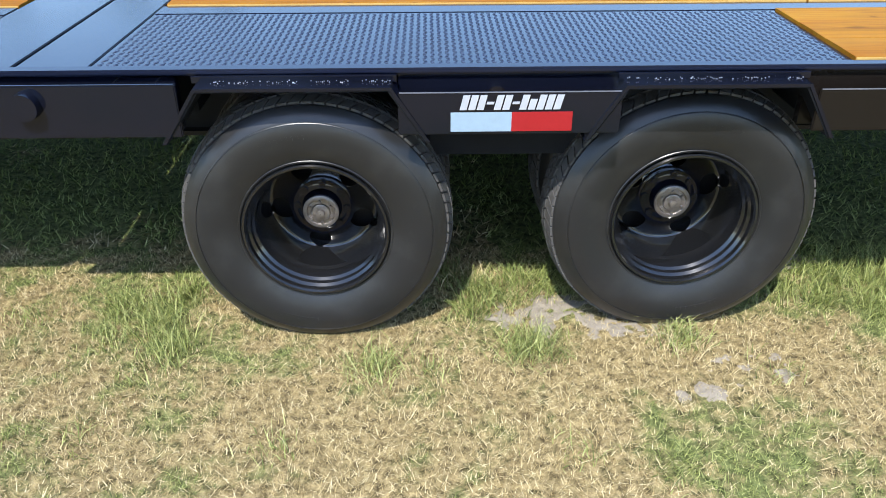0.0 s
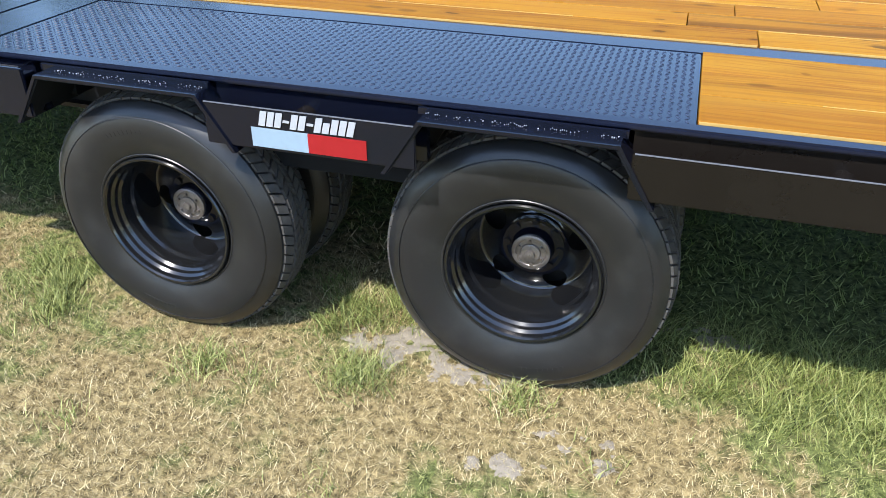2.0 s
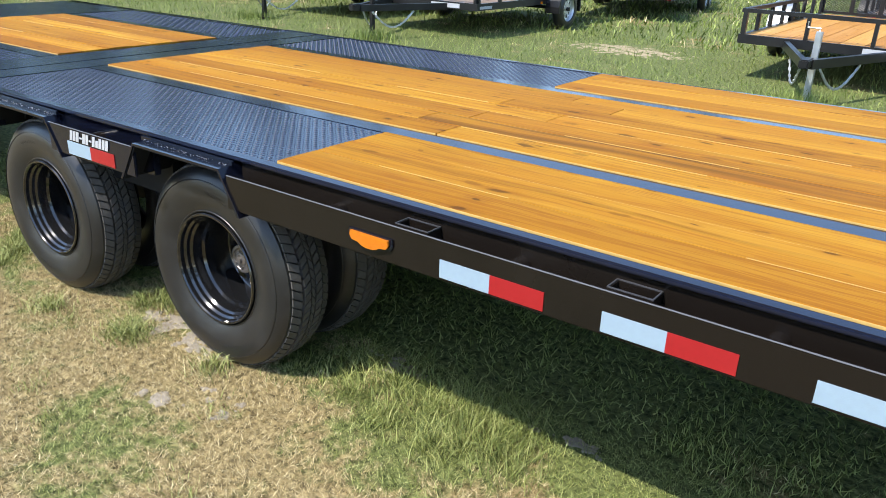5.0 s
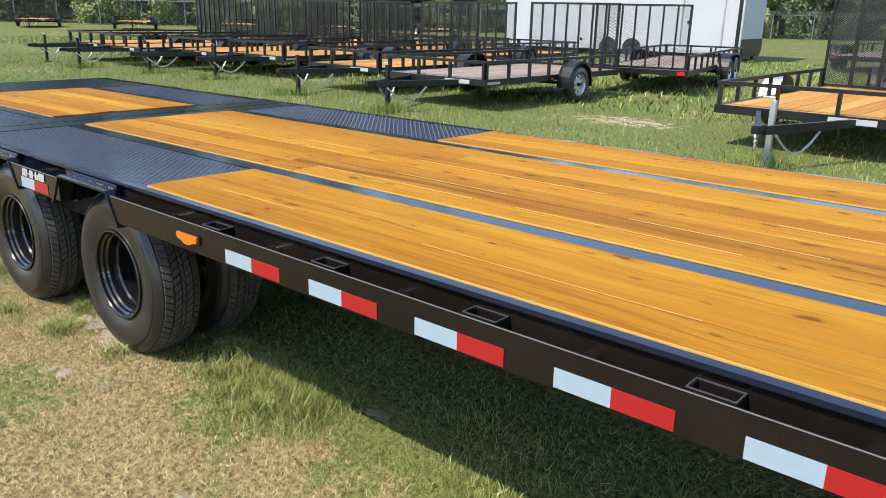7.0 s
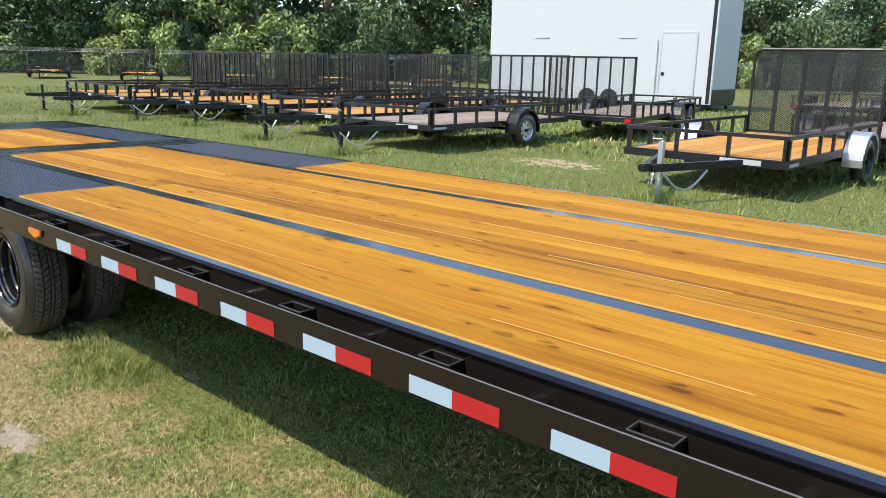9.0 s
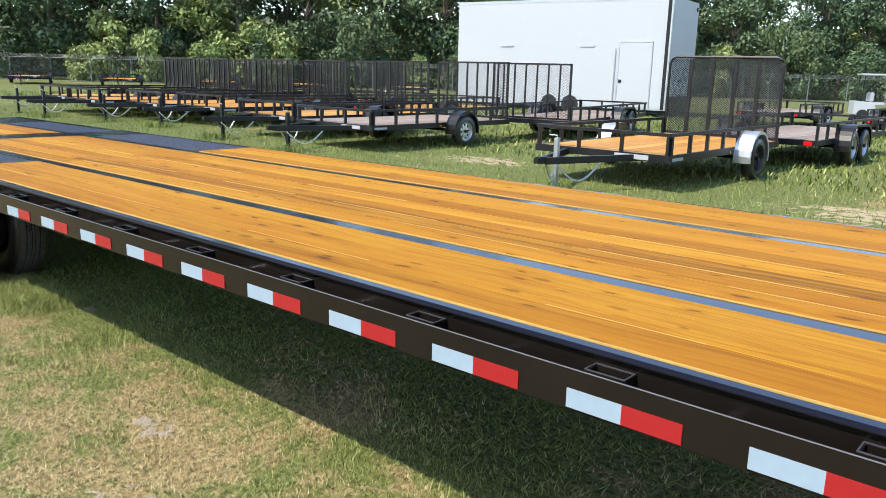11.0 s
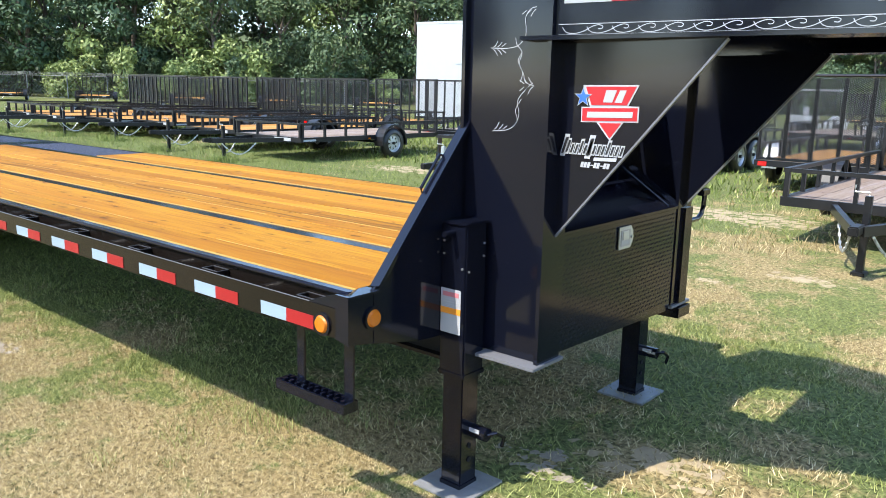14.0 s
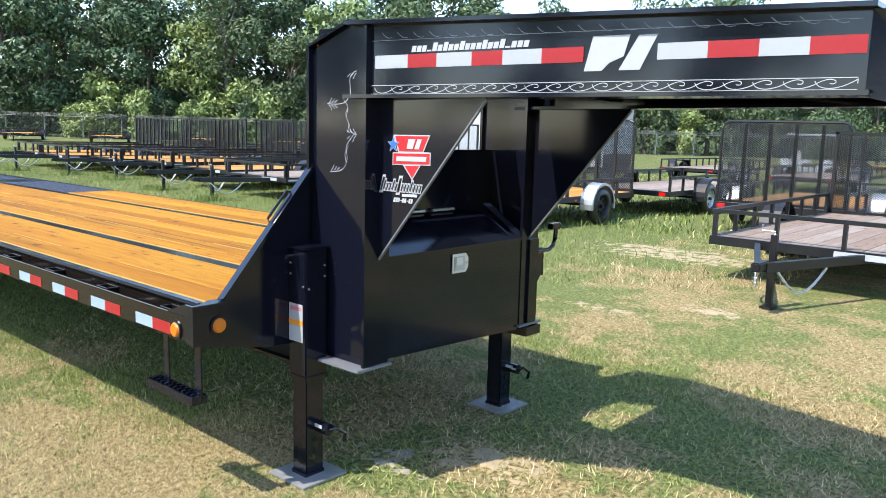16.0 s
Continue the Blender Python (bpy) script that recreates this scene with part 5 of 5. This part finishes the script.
def utility_trailer(L, W, wood, axles=1, rim=SILVER, fender=BLACKFAR, fender_label="black rolled fender", gate="bars", rail=0.81, label="", gate_h=1.27, solid=False, arched=False, axle=0.60):
    """Open utility trailer. Its jack stands at the origin, the tongue points to -x."""
    t = thing("utility_trailer", label, "trailer", group="utility trailers on the lot")
    x0, x1, h = 1.12, 1.12 + L, W / 2
    zf = 0.50
    for y in (-h, h):
        s = 1 if y > 0 else -1
        part("side_beam", box(x0, x1, *sorted((y, y + 0.05 * s)), zf - 0.09, zf + 0.01), BLACKFAR, t)
        part("top_rail", box(x0, x1, *sorted((y, y + 0.05 * s)), rail - 0.045, rail), BLACKFAR, t)
        n = max(4, round(L / 0.62))
        for i in range(n + 1):
            x = x0 + (L - 0.05) * i / n
            part("post", box(x, x + 0.045, *sorted((y, y + 0.045 * s)), zf + 0.01, rail - 0.045), BLACKFAR, t)
    for z0, z1 in ((zf - 0.09, zf + 0.01), (rail - 0.045, rail)):
        part("front_beam", box(x0 - 0.05, x0, -h - 0.05, h + 0.05, z0, z1), BLACKFAR, t)
    for y in (-h, -h / 3, h / 3, h - 0.0):
        part("post", box(x0 - 0.05, x0, y - 0.02, y + 0.02, zf + 0.01, rail - 0.045), BLACKFAR, t)
    part("rear_beam", box(x1, x1 + 0.05, -h - 0.05, h + 0.05, zf - 0.09, zf + 0.01), BLACKFAR, t)
    k = 8
    for i in range(k):
        w = 2 * h / k
        part("deck_plank", box(x0 + 0.005, x1 - 0.005, -h + i * w + 0.004, -h + (i + 1) * w - 0.004, zf - 0.03, zf + 0.008), wood, t)
    if solid:
        for y in (-h - 0.004, h):
            part("side_mesh_board", box(x0, x1, y, y + 0.004, zf + 0.01, zf + 0.16), BLACKFAR, t)
    # tongue, coupler, jack, chain
    for s in (-1, 1):
        part("tongue_bar", bar((-0.30, 0.035 * s, zf - 0.06), (x0 + 0.25, h * 0.62 * s, zf - 0.06), 0.055, 0.09), BLACKFAR, t)
        part("reflector", box(0.05, 0.15, *sorted((0.155 * s, 0.165 * s)), zf - 0.08, zf - 0.04), REDLENS, t, "red reflector")
    part("coupler", box(-0.46, -0.20, -0.045, 0.045, zf - 0.09, zf - 0.005, 0.012), BLACKFAR, t)
    j = part("tongue_jack", box(-0.03, 0.03, -0.03, 0.03, 0.03, zf + 0.22, 0.004), GALV if arched else BLACKFAR, t)
    part("foot", box(-0.08, 0.08, -0.06, 0.06, 0.0, 0.03, 0.003), BLACKFAR, j)
    part("crank", tube([(0, 0, zf + 0.22), (0, 0, zf + 0.25), (0, 0.12, zf + 0.25), (0, 0.12, zf + 0.31)], 0.008), SILVER, j)
    for s in (-1, 1):
        pts = [(-0.10 + 0.07 * i, (0.09 + 0.028 * i) * s, zf - 0.12 - 0.22 * math.sin(math.pi * i / 9)) for i in range(10)]
        bm = bmesh.new()
        for a, b in zip(pts, pts[1:]):
            a, b = Vector(a), Vector(b)
            for q in range(3):
                c = a.lerp(b, q / 3)
                d = a.lerp(b, (q + 1.25) / 3)
                bar(c, d, 0.026 if q % 2 else 0.010, 0.010 if q % 2 else 0.026, bm)
        part("safety_chain", bm, GALV, t, "galvanised safety chain")
    # writing on the tongue and front, as plain bars
    part("name_plate", bar((0.30, -0.225, zf - 0.055), (0.52, -0.280, zf - 0.055), 0.006, 0.03), WHITEVINYL, t, "white lettering shown as a bar")
    part("label_plate", box(x0 - 0.056, x0 - 0.05, -h * 0.75, -h * 0.25, zf - 0.075, zf - 0.01), WHITEVINYL, t, "white label on the front beam")
    part("label_plate", box(x0 + 0.02, x0 + 0.35, -h - 0.056, -h - 0.05, zf - 0.07, zf - 0.03), WHITEVINYL, t, "white label on the side beam")
    part("side_light", box(x0 + axle * L - 0.58, x0 + axle * L - 0.52, -h - 0.06, -h - 0.05, zf - 0.075, zf - 0.04), AMBER, t)
    for y in (-h + 0.02, h - 0.16):
        part("tail_light", box(x1 + 0.05, x1 + 0.07, y, y + 0.14, zf - 0.08, zf - 0.01), REDLENS, t, "red tail light")
    # wheels
    xa = x0 + axle * L
    offs = (0.0,) if axles == 1 else (-0.40, 0.40)
    for s in (-1, 1):
        for o in offs:
            small_wheel(t, pose(xa + o, (h + 0.30) * s, 0.33, 0, 17, 0 if s < 0 else 180), rim, "tyre on a spoked steel rim")
        a, b = (-(h + 0.31), -(h + 0.05)) if s < 0 else (h + 0.31, h + 0.05)
        arch(xa, a, b, 0.40, 0.35, fender, t, fender_label, 0.0 if axles == 1 else 0.80)
        part("fender_brace", box(xa - 0.2, xa + 0.2, *sorted((h * s + 0.05 * s, (h + 0.1) * s)), 0.42, 0.5), BLACKFAR, t)
    for o in offs:
        part("axle", rod((xa + o, -h - 0.2, 0.33), (xa + o, h + 0.2, 0.33), 0.03, 10), BLACKFAR, t)
    # ramp gate, stood up at the rear
    if gate:
        z0, z1 = zf + 0.02, zf + gate_h
        g = new("ramp_gate")
        g.parent = t
        g["label"] = "black ramp gate, folded up"
        xg = x1 + 0.02
        if arched:
            part("gate_frame", tube([(xg, -h, z0), (xg, -h, z1 - 0.12), (xg, -h + 0.04, z1 - 0.04), (xg, -h + 0.12, z1), (xg, h - 0.12, z1), (xg, h - 0.04, z1 - 0.04), (xg, h, z1 - 0.12), (xg, h, z0)], 0.024), BLACKFAR, g)
        else:
            bm = box(xg - 0.02, xg + 0.02, -h, -h + 0.045, z0, z1)
            box(xg - 0.02, xg + 0.02, h - 0.045, h, z0, z1, bm=bm)
            box(xg - 0.02, xg + 0.02, -h, h, z1 - 0.04, z1, bm=bm)
            part("gate_frame", bm, BLACKFAR, g)
        part("gate_foot", box(xg - 0.02, xg + 0.02, -h, h, z0, z0 + 0.04), BLACKFAR, g)
        nb = 7 if gate == "bars" else 5
        for i in range(1, nb):
            y = -h + 2 * h * i / nb
            part("gate_bar", box(xg - 0.016, xg + 0.016, y - (0.03 if arched else 0.016), y + (0.03 if arched else 0.016), z0 + 0.04, z1 - 0.04), BLACKFAR, g)
        if gate == "mesh":
            mesh_panel(g, xg + 0.02, -h + 0.03, h - 0.03, z0 + 0.03, z1 - 0.03, 0.05, 0.0075)
        elif gate == "bars":
            mesh_panel(g, xg + 0.02, -h + 0.03, h - 0.03, z0 + 0.03, z1 - 0.03, 0.10)
    return t


def lot():
    single = utility_trailer(4.2, 1.95, PINEFAR, label="black utility trailer with pine deck and tall barred gate, on grass")
    single.matrix_basis = pose(-7.35, 9.47, 0.03, 0, 0, 90)
    for x, y, d in ((-11.0, 10.08, 1.5), (-13.2, 9.72, -1.0), (-15.6, 9.16, 1.0), (-18.0, 9.36, 0.0)):
        copy_thing(single, pose(x, y, 0.03, 0, 0, 90 + d))
    for x, y in ((-8.9, 20.9), (-11.5, 21.2), (-14.2, 20.8), (-16.8, 21.3), (-19.6, 20.9)):
        copy_thing(single, pose(x, y, 0.03, 0, 0, 270 + random.uniform(-2, 2)))
    near = utility_trailer(4.2, 2.1, GREYWOOD, rail=0.80, axle=0.58, label="black utility trailer with weathered grey deck, on long grass")
    near.matrix_basis = pose(-4.60, 9.07, 0.03, 0, 0, 90.5)
    mesh = utility_trailer(4.1, 2.05, PINEFAR, gate="mesh", fender=GALV, fender_label="bright tread plate fender", rim=BLACKFAR, arched=True, rail=0.80, axle=0.62,
                           label="black utility trailer with fresh pine deck and mesh gate", gate_h=1.40)
    mesh.matrix_basis = pose(1.43, 8.80, 0.028, 0, 0, 90)
    tandem = utility_trailer(6.2, 1.95, GREYWOOD, axles=2, label="black tandem-axle utility trailer with grey deck, on grass", axle=0.42)
    tandem.matrix_basis = pose(-5.0, 22.3, 0.03, 0, 0, -78)
    twin = utility_trailer(4.9, 1.95, GREYWOOD, axles=2, label="black tandem-axle utility trailer with brown deck, on grass", axle=0.62, gate="")
    twin.matrix_basis = pose(1.9, 20.8, 0.03, 0, 0, 270)
    front = utility_trailer(4.4, 2.05, GREYWOOD, gate="mesh", rail=0.82, label="black utility trailer with worn brown plank deck, on mown grass")
    front.matrix_basis = pose(7.32, 7.74, 0.017, 0, 0, 90)
    copy_thing(mesh, pose(5.45, 18.7, 0.03, 0, 0, 270))
    for x, y, d in ((-2.0, 32.5, 270), (-24.0, 33.5, 150), (-29.0, 30.0, 152), (-34.0, 26.5, 148), (-39.5, 23.0, 150), (6.5, 29.0, 270), (2.5, 31.0, 268), (10.5, 28.0, 274), (-18.0, 38.0, 150), (9.5, 19.5, 270), (-45.0, 19.5, 150), (14.0, 31.0, 268), (18.0, 28.5, 272), (12.5, 39.0, 150), (4.0, 40.0, 152), (8.5, 38.0, 148), (20.5, 37.0, 150), (24.5, 33.0, 152)):
        copy_thing(single if d < 200 else twin, pose(x, y, rise(x, y), 0, 0, d))


def enclosed_trailer():
    """Tall white box trailer: its near corner at the origin, the long side along -x, the rear end along +y."""
    e = thing("enclosed_trailer", "tall white enclosed cargo trailer with a side door, on grass", "trailer", pose(-6.56, 28.46, 0.03, 0, 0, 7.2))
    L, W, z0, z1 = 9.6, 3.2, 0.30, 4.52
    part("box_body", box(-L, 0, 0, W, z0, z1, 0.03), WHITEPAINT, e, "white panelled box body")
    part("roof_rail", box(-L - 0.01, 0.01, -0.012, 0.05, z1 - 0.09, z1 + 0.01, 0.006), GALV, e)
    part("lower_rail", box(-L - 0.01, 0.01, -0.012, 0.05, z0 - 0.02, z0 + 0.06, 0.006), GALV, e)
    part("corner_trim", box(-0.06, 0.014, -0.014, 0.06, z0, z1, 0.01), GALV, e)
    part("corner_seal", box(-0.19, -0.06, -0.016, 0.02, z0, z1 - 0.02, 0.004), BLACKFAR, e, "dark corner seal")
    part("roof_lamp", box(0.0, 0.03, W - 0.3, W - 0.15, z1 - 0.35, z1 - 0.2, 0.006), BLACKFAR, e)
    part("side_cap", rod((-4.4, -0.02, 1.45), (-4.4, 0.0, 1.45), 0.07, 16), GALV, e)
    part("side_cap", rod((-6.1, -0.02, 0.62), (-6.1, 0.0, 0.62), 0.06, 16), BLACKFAR, e)
    part("rear_trim", box(0.001, 0.02, 0.0, W, z0, z0 + 0.52, 0.004), BLACKFAR, e, "dark lower panel")
    d = part("side_door", box(-1.99, -0.70, -0.022, 0.0, 0.38, 2.84, 0.006), WHITEPAINT, e, "white side door")
    for q in ((-2.04, -1.99, 0.33, 2.89), (-0.70, -0.65, 0.33, 2.89), (-1.99, -0.70, 2.84, 2.89), (-1.99, -0.70, 0.33, 0.38)):
        part("door_trim", box(q[0], q[1], -0.03, -0.001, q[2], q[3], 0.004), GALV, d)
    part("door_bar", rod((-2.16, -0.05, 0.55), (-2.16, -0.05, 2.6), 0.018), GALV, d)
    part("door_latch", box(-1.95, -1.83, -0.045, -0.02, 1.30, 1.42, 0.005), BLACKFAR, d)
    for x in (-3.7, -7.4):
        part("side_vent", box(x, x + 0.65, -0.03, -0.001, 2.66, 2.75, 0.008), WHITEPAINT, e)
    for x in (-4.0, -4.95):
        part("wheel", rod((x, -0.02, 0.37), (x, 0.2, 0.37), 0.37, 24), RUBBER, e)
    part("chassis", box(-L, 0, 0.1, W - 0.1, 0.18, z0), BLACKFAR, e)
    part("rear_leg", box(-0.3, -0.2, 0.1, 0.2, 0.0, 0.3), BLACKFAR, e)
    part("rear_leg", box(-0.3, -0.2, W - 0.2, W - 0.1, 0.0, 0.3), BLACKFAR, e)


CART = (-0.9, 36.5)


def golf_cart():
    """Small white cart with a canopy, standing among the far trailers."""
    c = thing("golf_cart", "white golf cart with pale canopy, parked far off on grass", "cart", pose(CART[0], CART[1], rise(*CART), 0, 0, 24))
    part("body", slab([(-1.1, -0.55, 0.25), (1.15, -0.55, 0.25), (1.2, -0.55, 0.62), (0.75, -0.55, 0.78), (0.35, -0.55, 0.42), (-0.25, -0.55, 0.42), (-0.35, -0.55, 0.75), (-1.1, -0.55, 0.80)], (0, 1.1, 0)), WHITEPAINT, c)
    part("canopy", box(-0.95, 0.95, -0.6, 0.6, 1.82, 1.90, 0.03), WHITEPAINT, c, "pale canopy")
    part("seat", box(-0.45, 0.05, -0.5, 0.5, 0.62, 0.76, 0.03), GREYINK, c)
    part("seat_back", box(-0.5, -0.38, -0.5, 0.5, 0.78, 1.15, 0.03), GREYINK, c)
    for x in (-0.85, 0.8):
        for y in (-0.52, 0.52):
            part("canopy_post", rod((x, y, 0.72), (x * 0.95, y, 1.83), 0.02, 8), BLACKFAR, c)
    for x in (-0.75, 0.8):
        for y in (-0.58, 0.40):
            part("wheel", rod((x, y, 0.23), (x, y + 0.18, 0.23), 0.23, 20), RUBBER, c)


# ---- fence and woods ----
FENCE0, FENCE_DIR = Vector((-54.0, 25.0, 0)), Vector((0.74, 0.672, 0))


def fence():
    f = thing("chain_link_fence", "grey chain-link fence with barbed wire on top, before the woods", "fence")
    post = None
    n = 44
    for i in range(-8, n):
        p = FENCE0 + FENCE_DIR * (3.0 * i)
        z = rise(p.x, p.y)
        if post is None:
            post = part("post", rod((0, 0, 0), (0, 0, 1.75), 0.04, 8), FENCEMETAL, f, m=Matrix.Translation((p.x, p.y, z)))
            arm = part("barb_arm", rod((0, 0, 1.72), (0.22, -0.24, 2.0), 0.02, 6), FENCEMETAL, f, m=Matrix.Translation((p.x, p.y, z)))
        else:
            again("post", post, f, Matrix.Translation((p.x, p.y, z)))
            again("barb_arm", arm, f, Matrix.Translation((p.x, p.y, z)))
    a, b = FENCE0 + FENCE_DIR * -24, FENCE0 + FENCE_DIR * (3.0 * n)
    for h, r in ((1.74, 0.022), (0.1, 0.01)):
        part("rail", rod(a + Vector((0, 0, 0.12 + h)), b + Vector((0, 0, 0.12 + h)), r, 6), FENCEMETAL, f)
    for k in range(3):
        q = Vector((0.08 * (k + 1), -0.09 * (k + 1), 1.88 + 0.07 * (k + 1)))
        part("barbed_wire", rod(a + q, b + q, 0.008, 4), FENCEMETAL, f)
    # wire net
    bm = bmesh.new()
    L = (b - a).length
    s = 0.28
    for i in range(int(L / s)):
        p, q = a + FENCE_DIR * (i * s), a + FENCE_DIR * (i * s + 1.6)
        bar(p + Vector((0, 0, 0.15)), q + Vector((0, 0, 1.84)), 0.006, 0.006, bm)
        bar(q + Vector((0, 0, 0.15)), p + Vector((0, 0, 1.84)), 0.006, 0.006, bm)
    tagged(part("wire_net", bm, FENCEMETAL, f, "grey woven wire net"), kind="stuff")


def crown_mesh(name, rng, mat, blobs, leaf, count):
    """Leaf clumps: many small bent quads over the shells of several lobes."""
    vs = []
    per = count // len(blobs)
    for cx, cy, cz, r, sq in blobs:
        d = rng.normal(size=(per, 3))
        d /= np.linalg.norm(d, axis=1)[:, None]
        rad = r * (0.70 + 0.36 * rng.random(per) ** 0.7)
        bumpy = 1 + 0.22 * np.sin(d[:, 0] * 7 + cx) * np.sin(d[:, 1] * 6 + cy) * np.sin(d[:, 2] * 8 + cz)
        c = np.array([cx, cy, cz]) + d * (rad * bumpy)[:, None] * np.array([1, 1, sq])
        nrm = d + rng.normal(0, 0.7, (per, 3)) + np.array([0, 0, 0.35])
        nrm /= np.linalg.norm(nrm, axis=1)[:, None]
        t = np.cross(nrm, rng.normal(size=(per, 3)))
        t /= np.linalg.norm(t, axis=1)[:, None] + 1e-9
        u = np.cross(nrm, t)
        s = (leaf * rng.uniform(0.5, 1.35, per))[:, None]
        vs.append(np.stack([c - t * s, c - u * s * 0.45 + nrm * s * 0.12, c + t * s, c + u * s * 0.45 + nrm * s * 0.12], 1))
    v = np.concatenate(vs).reshape(-1, 3)
    n = len(v) // 4
    me = bpy.data.meshes.new(name)
    me.vertices.add(len(v))
    me.vertices.foreach_set("co", v.ravel())
    me.loops.add(4 * n)
    me.loops.foreach_set("vertex_index", np.arange(4 * n))
    me.polygons.add(n)
    me.polygons.foreach_set("loop_start", np.arange(n) * 4)
    me.update(calc_edges=True)
    me.materials.append(mat)
    return me


def tree(rng, height, spread, mat, leaf, count, label, bush=False):
    t = thing("bush" if bush else "tree", label, "bush" if bush else "tree", group="bushes by the fence" if bush else "trees of the woods")
    blobs = []
    bm = bmesh.new()
    if not bush:
        top = Vector((rng.normal(0, 0.4), rng.normal(0, 0.4), height * 0.8))
        rod((0, 0, -0.3), (top.x * 0.4, top.y * 0.4, height * 0.4), 0.24, 10, bm, 0.16, False)
        rod((top.x * 0.4, top.y * 0.4, height * 0.4), top, 0.16, 8, bm, 0.05, False)
    lobes = 15 if not bush else 9
    for i in range(lobes):
        z = height * (rng.uniform(0.14, 0.92) if not bush else rng.uniform(0.10, 0.78))
        k = 1 - abs(z / height - 0.55) * 0.9
        a = rng.uniform(0, 2 * math.pi)
        r = spread * k * rng.uniform(0.25, 0.8)
        c = Vector((r * math.cos(a), r * math.sin(a), z))
        blobs.append((c.x, c.y, c.z, spread * rng.uniform(0.30, 0.52), rng.uniform(0.65, 1.0)))
        if not bush:
            rod((0.0, 0.0, z * 0.7), c, 0.07, 6, bm, 0.025, False)
        else:
            rod((0.0, 0.0, 0.0), c, 0.05, 6, bm, 0.02, False)
    part("trunk" if not bush else "stem", bm, BARK, t, smooth=True)
    me = crown_mesh("crown", rng, mat, blobs, leaf, int(0.86 * count))
    c = new("crown", me)
    c.parent = t
    c["label"] = "dense green leaves"
    return t


def woods():
    rng = np.random.default_rng(3)
    kinds = [tree(rng, h, s, m, 0.22, 5600, lab) for h, s, m, lab in (
        (13.5, 3.6, LEAVES, "tall broadleaf tree with dense dark green crown"), (15.0, 4.0, LEAVES, "tall broadleaf tree with dense dark green crown"),
        (12.0, 3.4, LEAVESLIGHT, "broadleaf tree with light green crown"), (14.0, 3.3, LEAVES, "slender dark green tree in the woods"))]
    shrubs = [tree(rng, h, s, m, 0.17, 2600, lab, True) for h, s, m, lab in (
        (4.4, 2.3, LEAVESLIGHT, "light green bush before the woods"), (5.5, 2.8, LEAVES, "dark green bush at the foot of the woods"))]
    side = Vector((-0.672, 0.74, 0))
    used = set()
    for row, (back, step, sc) in enumerate(((6.5, 4.0, 0.95), (12.0, 5.2, 1.18), (18.0, 8.5, 1.3))):
        n = int(150 / step)
        for i in range(n):
            p = FENCE0 + FENCE_DIR * (-26 + i * step + rng.uniform(-1.2, 1.2)) + side * (back + rng.uniform(-1.5, 1.5))
            k = int(rng.integers(0, 4))
            s = sc * rng.uniform(0.80, 1.12)
            s *= 1.0 if i * step < 62 else 0.86
            m = Matrix.LocRotScale((p.x, p.y, 0.05), Euler((0, 0, rng.uniform(0, 6.28))), None)
            o = kinds[k]
            if k not in used:
                used.add(k)
                o.matrix_basis = m
                o.scale = (s, s, s)
            else:
                c = copy_thing(o, m)
                c.scale = (s, s, s)
    # unseen trees added behind the walker, to darken reflections in the black paint
    for i in range(13):
        p = Vector((-42 + i * 8.0 + rng.uniform(-1, 1), -27 + rng.uniform(-2.5, 2.5), 0))
        c = copy_thing(kinds[int(rng.integers(0, 4))], Matrix.LocRotScale(p, Euler((0, 0, rng.uniform(0, 6.28))), None))
        s = rng.uniform(0.8, 1.05)
        c.scale = (s, s, s)
    first = set()
    for i in range(105):
        p = FENCE0 + FENCE_DIR * (-26 + i * 1.42 + rng.uniform(-1.5, 1.5)) + side * (2.2 + abs(rng.normal(0, 2.4)))
        light = i < 33 and rng.random() < 0.75
        k = 0 if light or rng.random() < 0.15 else 1
        s = rng.uniform(0.45, 1.0) * (1.35 if light else 1.0)
        m = pose(p.x, p.y, 0.05, 0, 0, rng.uniform(0, 360))
        if k not in first:
            first.add(k)
            shrubs[k].matrix_basis = m
            c = shrubs[k]
        else:
            c = copy_thing(shrubs[k], m)
        c.scale = (s, s, s * rng.uniform(0.8, 1.5))


def undergrowth():
    """The dark depth of the woods behind the trees: one lumpy bank of leaves, far off."""
    side = Vector((-0.672, 0.74, 0))
    n, m = 260, 14
    verts, faces = [], []
    for i in range(n):
        for j in range(m):
            p = FENCE0 + FENCE_DIR * (-60 + i * 0.85)
            lump = noise.fractal(Vector((i * 0.31, j * 0.7, 4.2)), 0.8, 2.0, 4)
            p = p + side * (21.5 + 0.25 * j + 1.3 * lump)
            verts.append((p.x, p.y, -0.2 + j * 0.55 + 0.5 * lump * (j > 0)))
    for i in range(n - 1):
        for j in range(m - 1):
            faces.append((i * m + j, (i + 1) * m + j, (i + 1) * m + j + 1, i * m + j + 1))
    tagged(raw("backdrop", verts, faces, LEAVES, smooth=False), "dark undergrowth in the depth of the woods", "woods", kind="structure")


ground()
bare_patches()
lot()
enclosed_trailer()
golf_cart()
fence()
woods()
undergrowth()
grass()
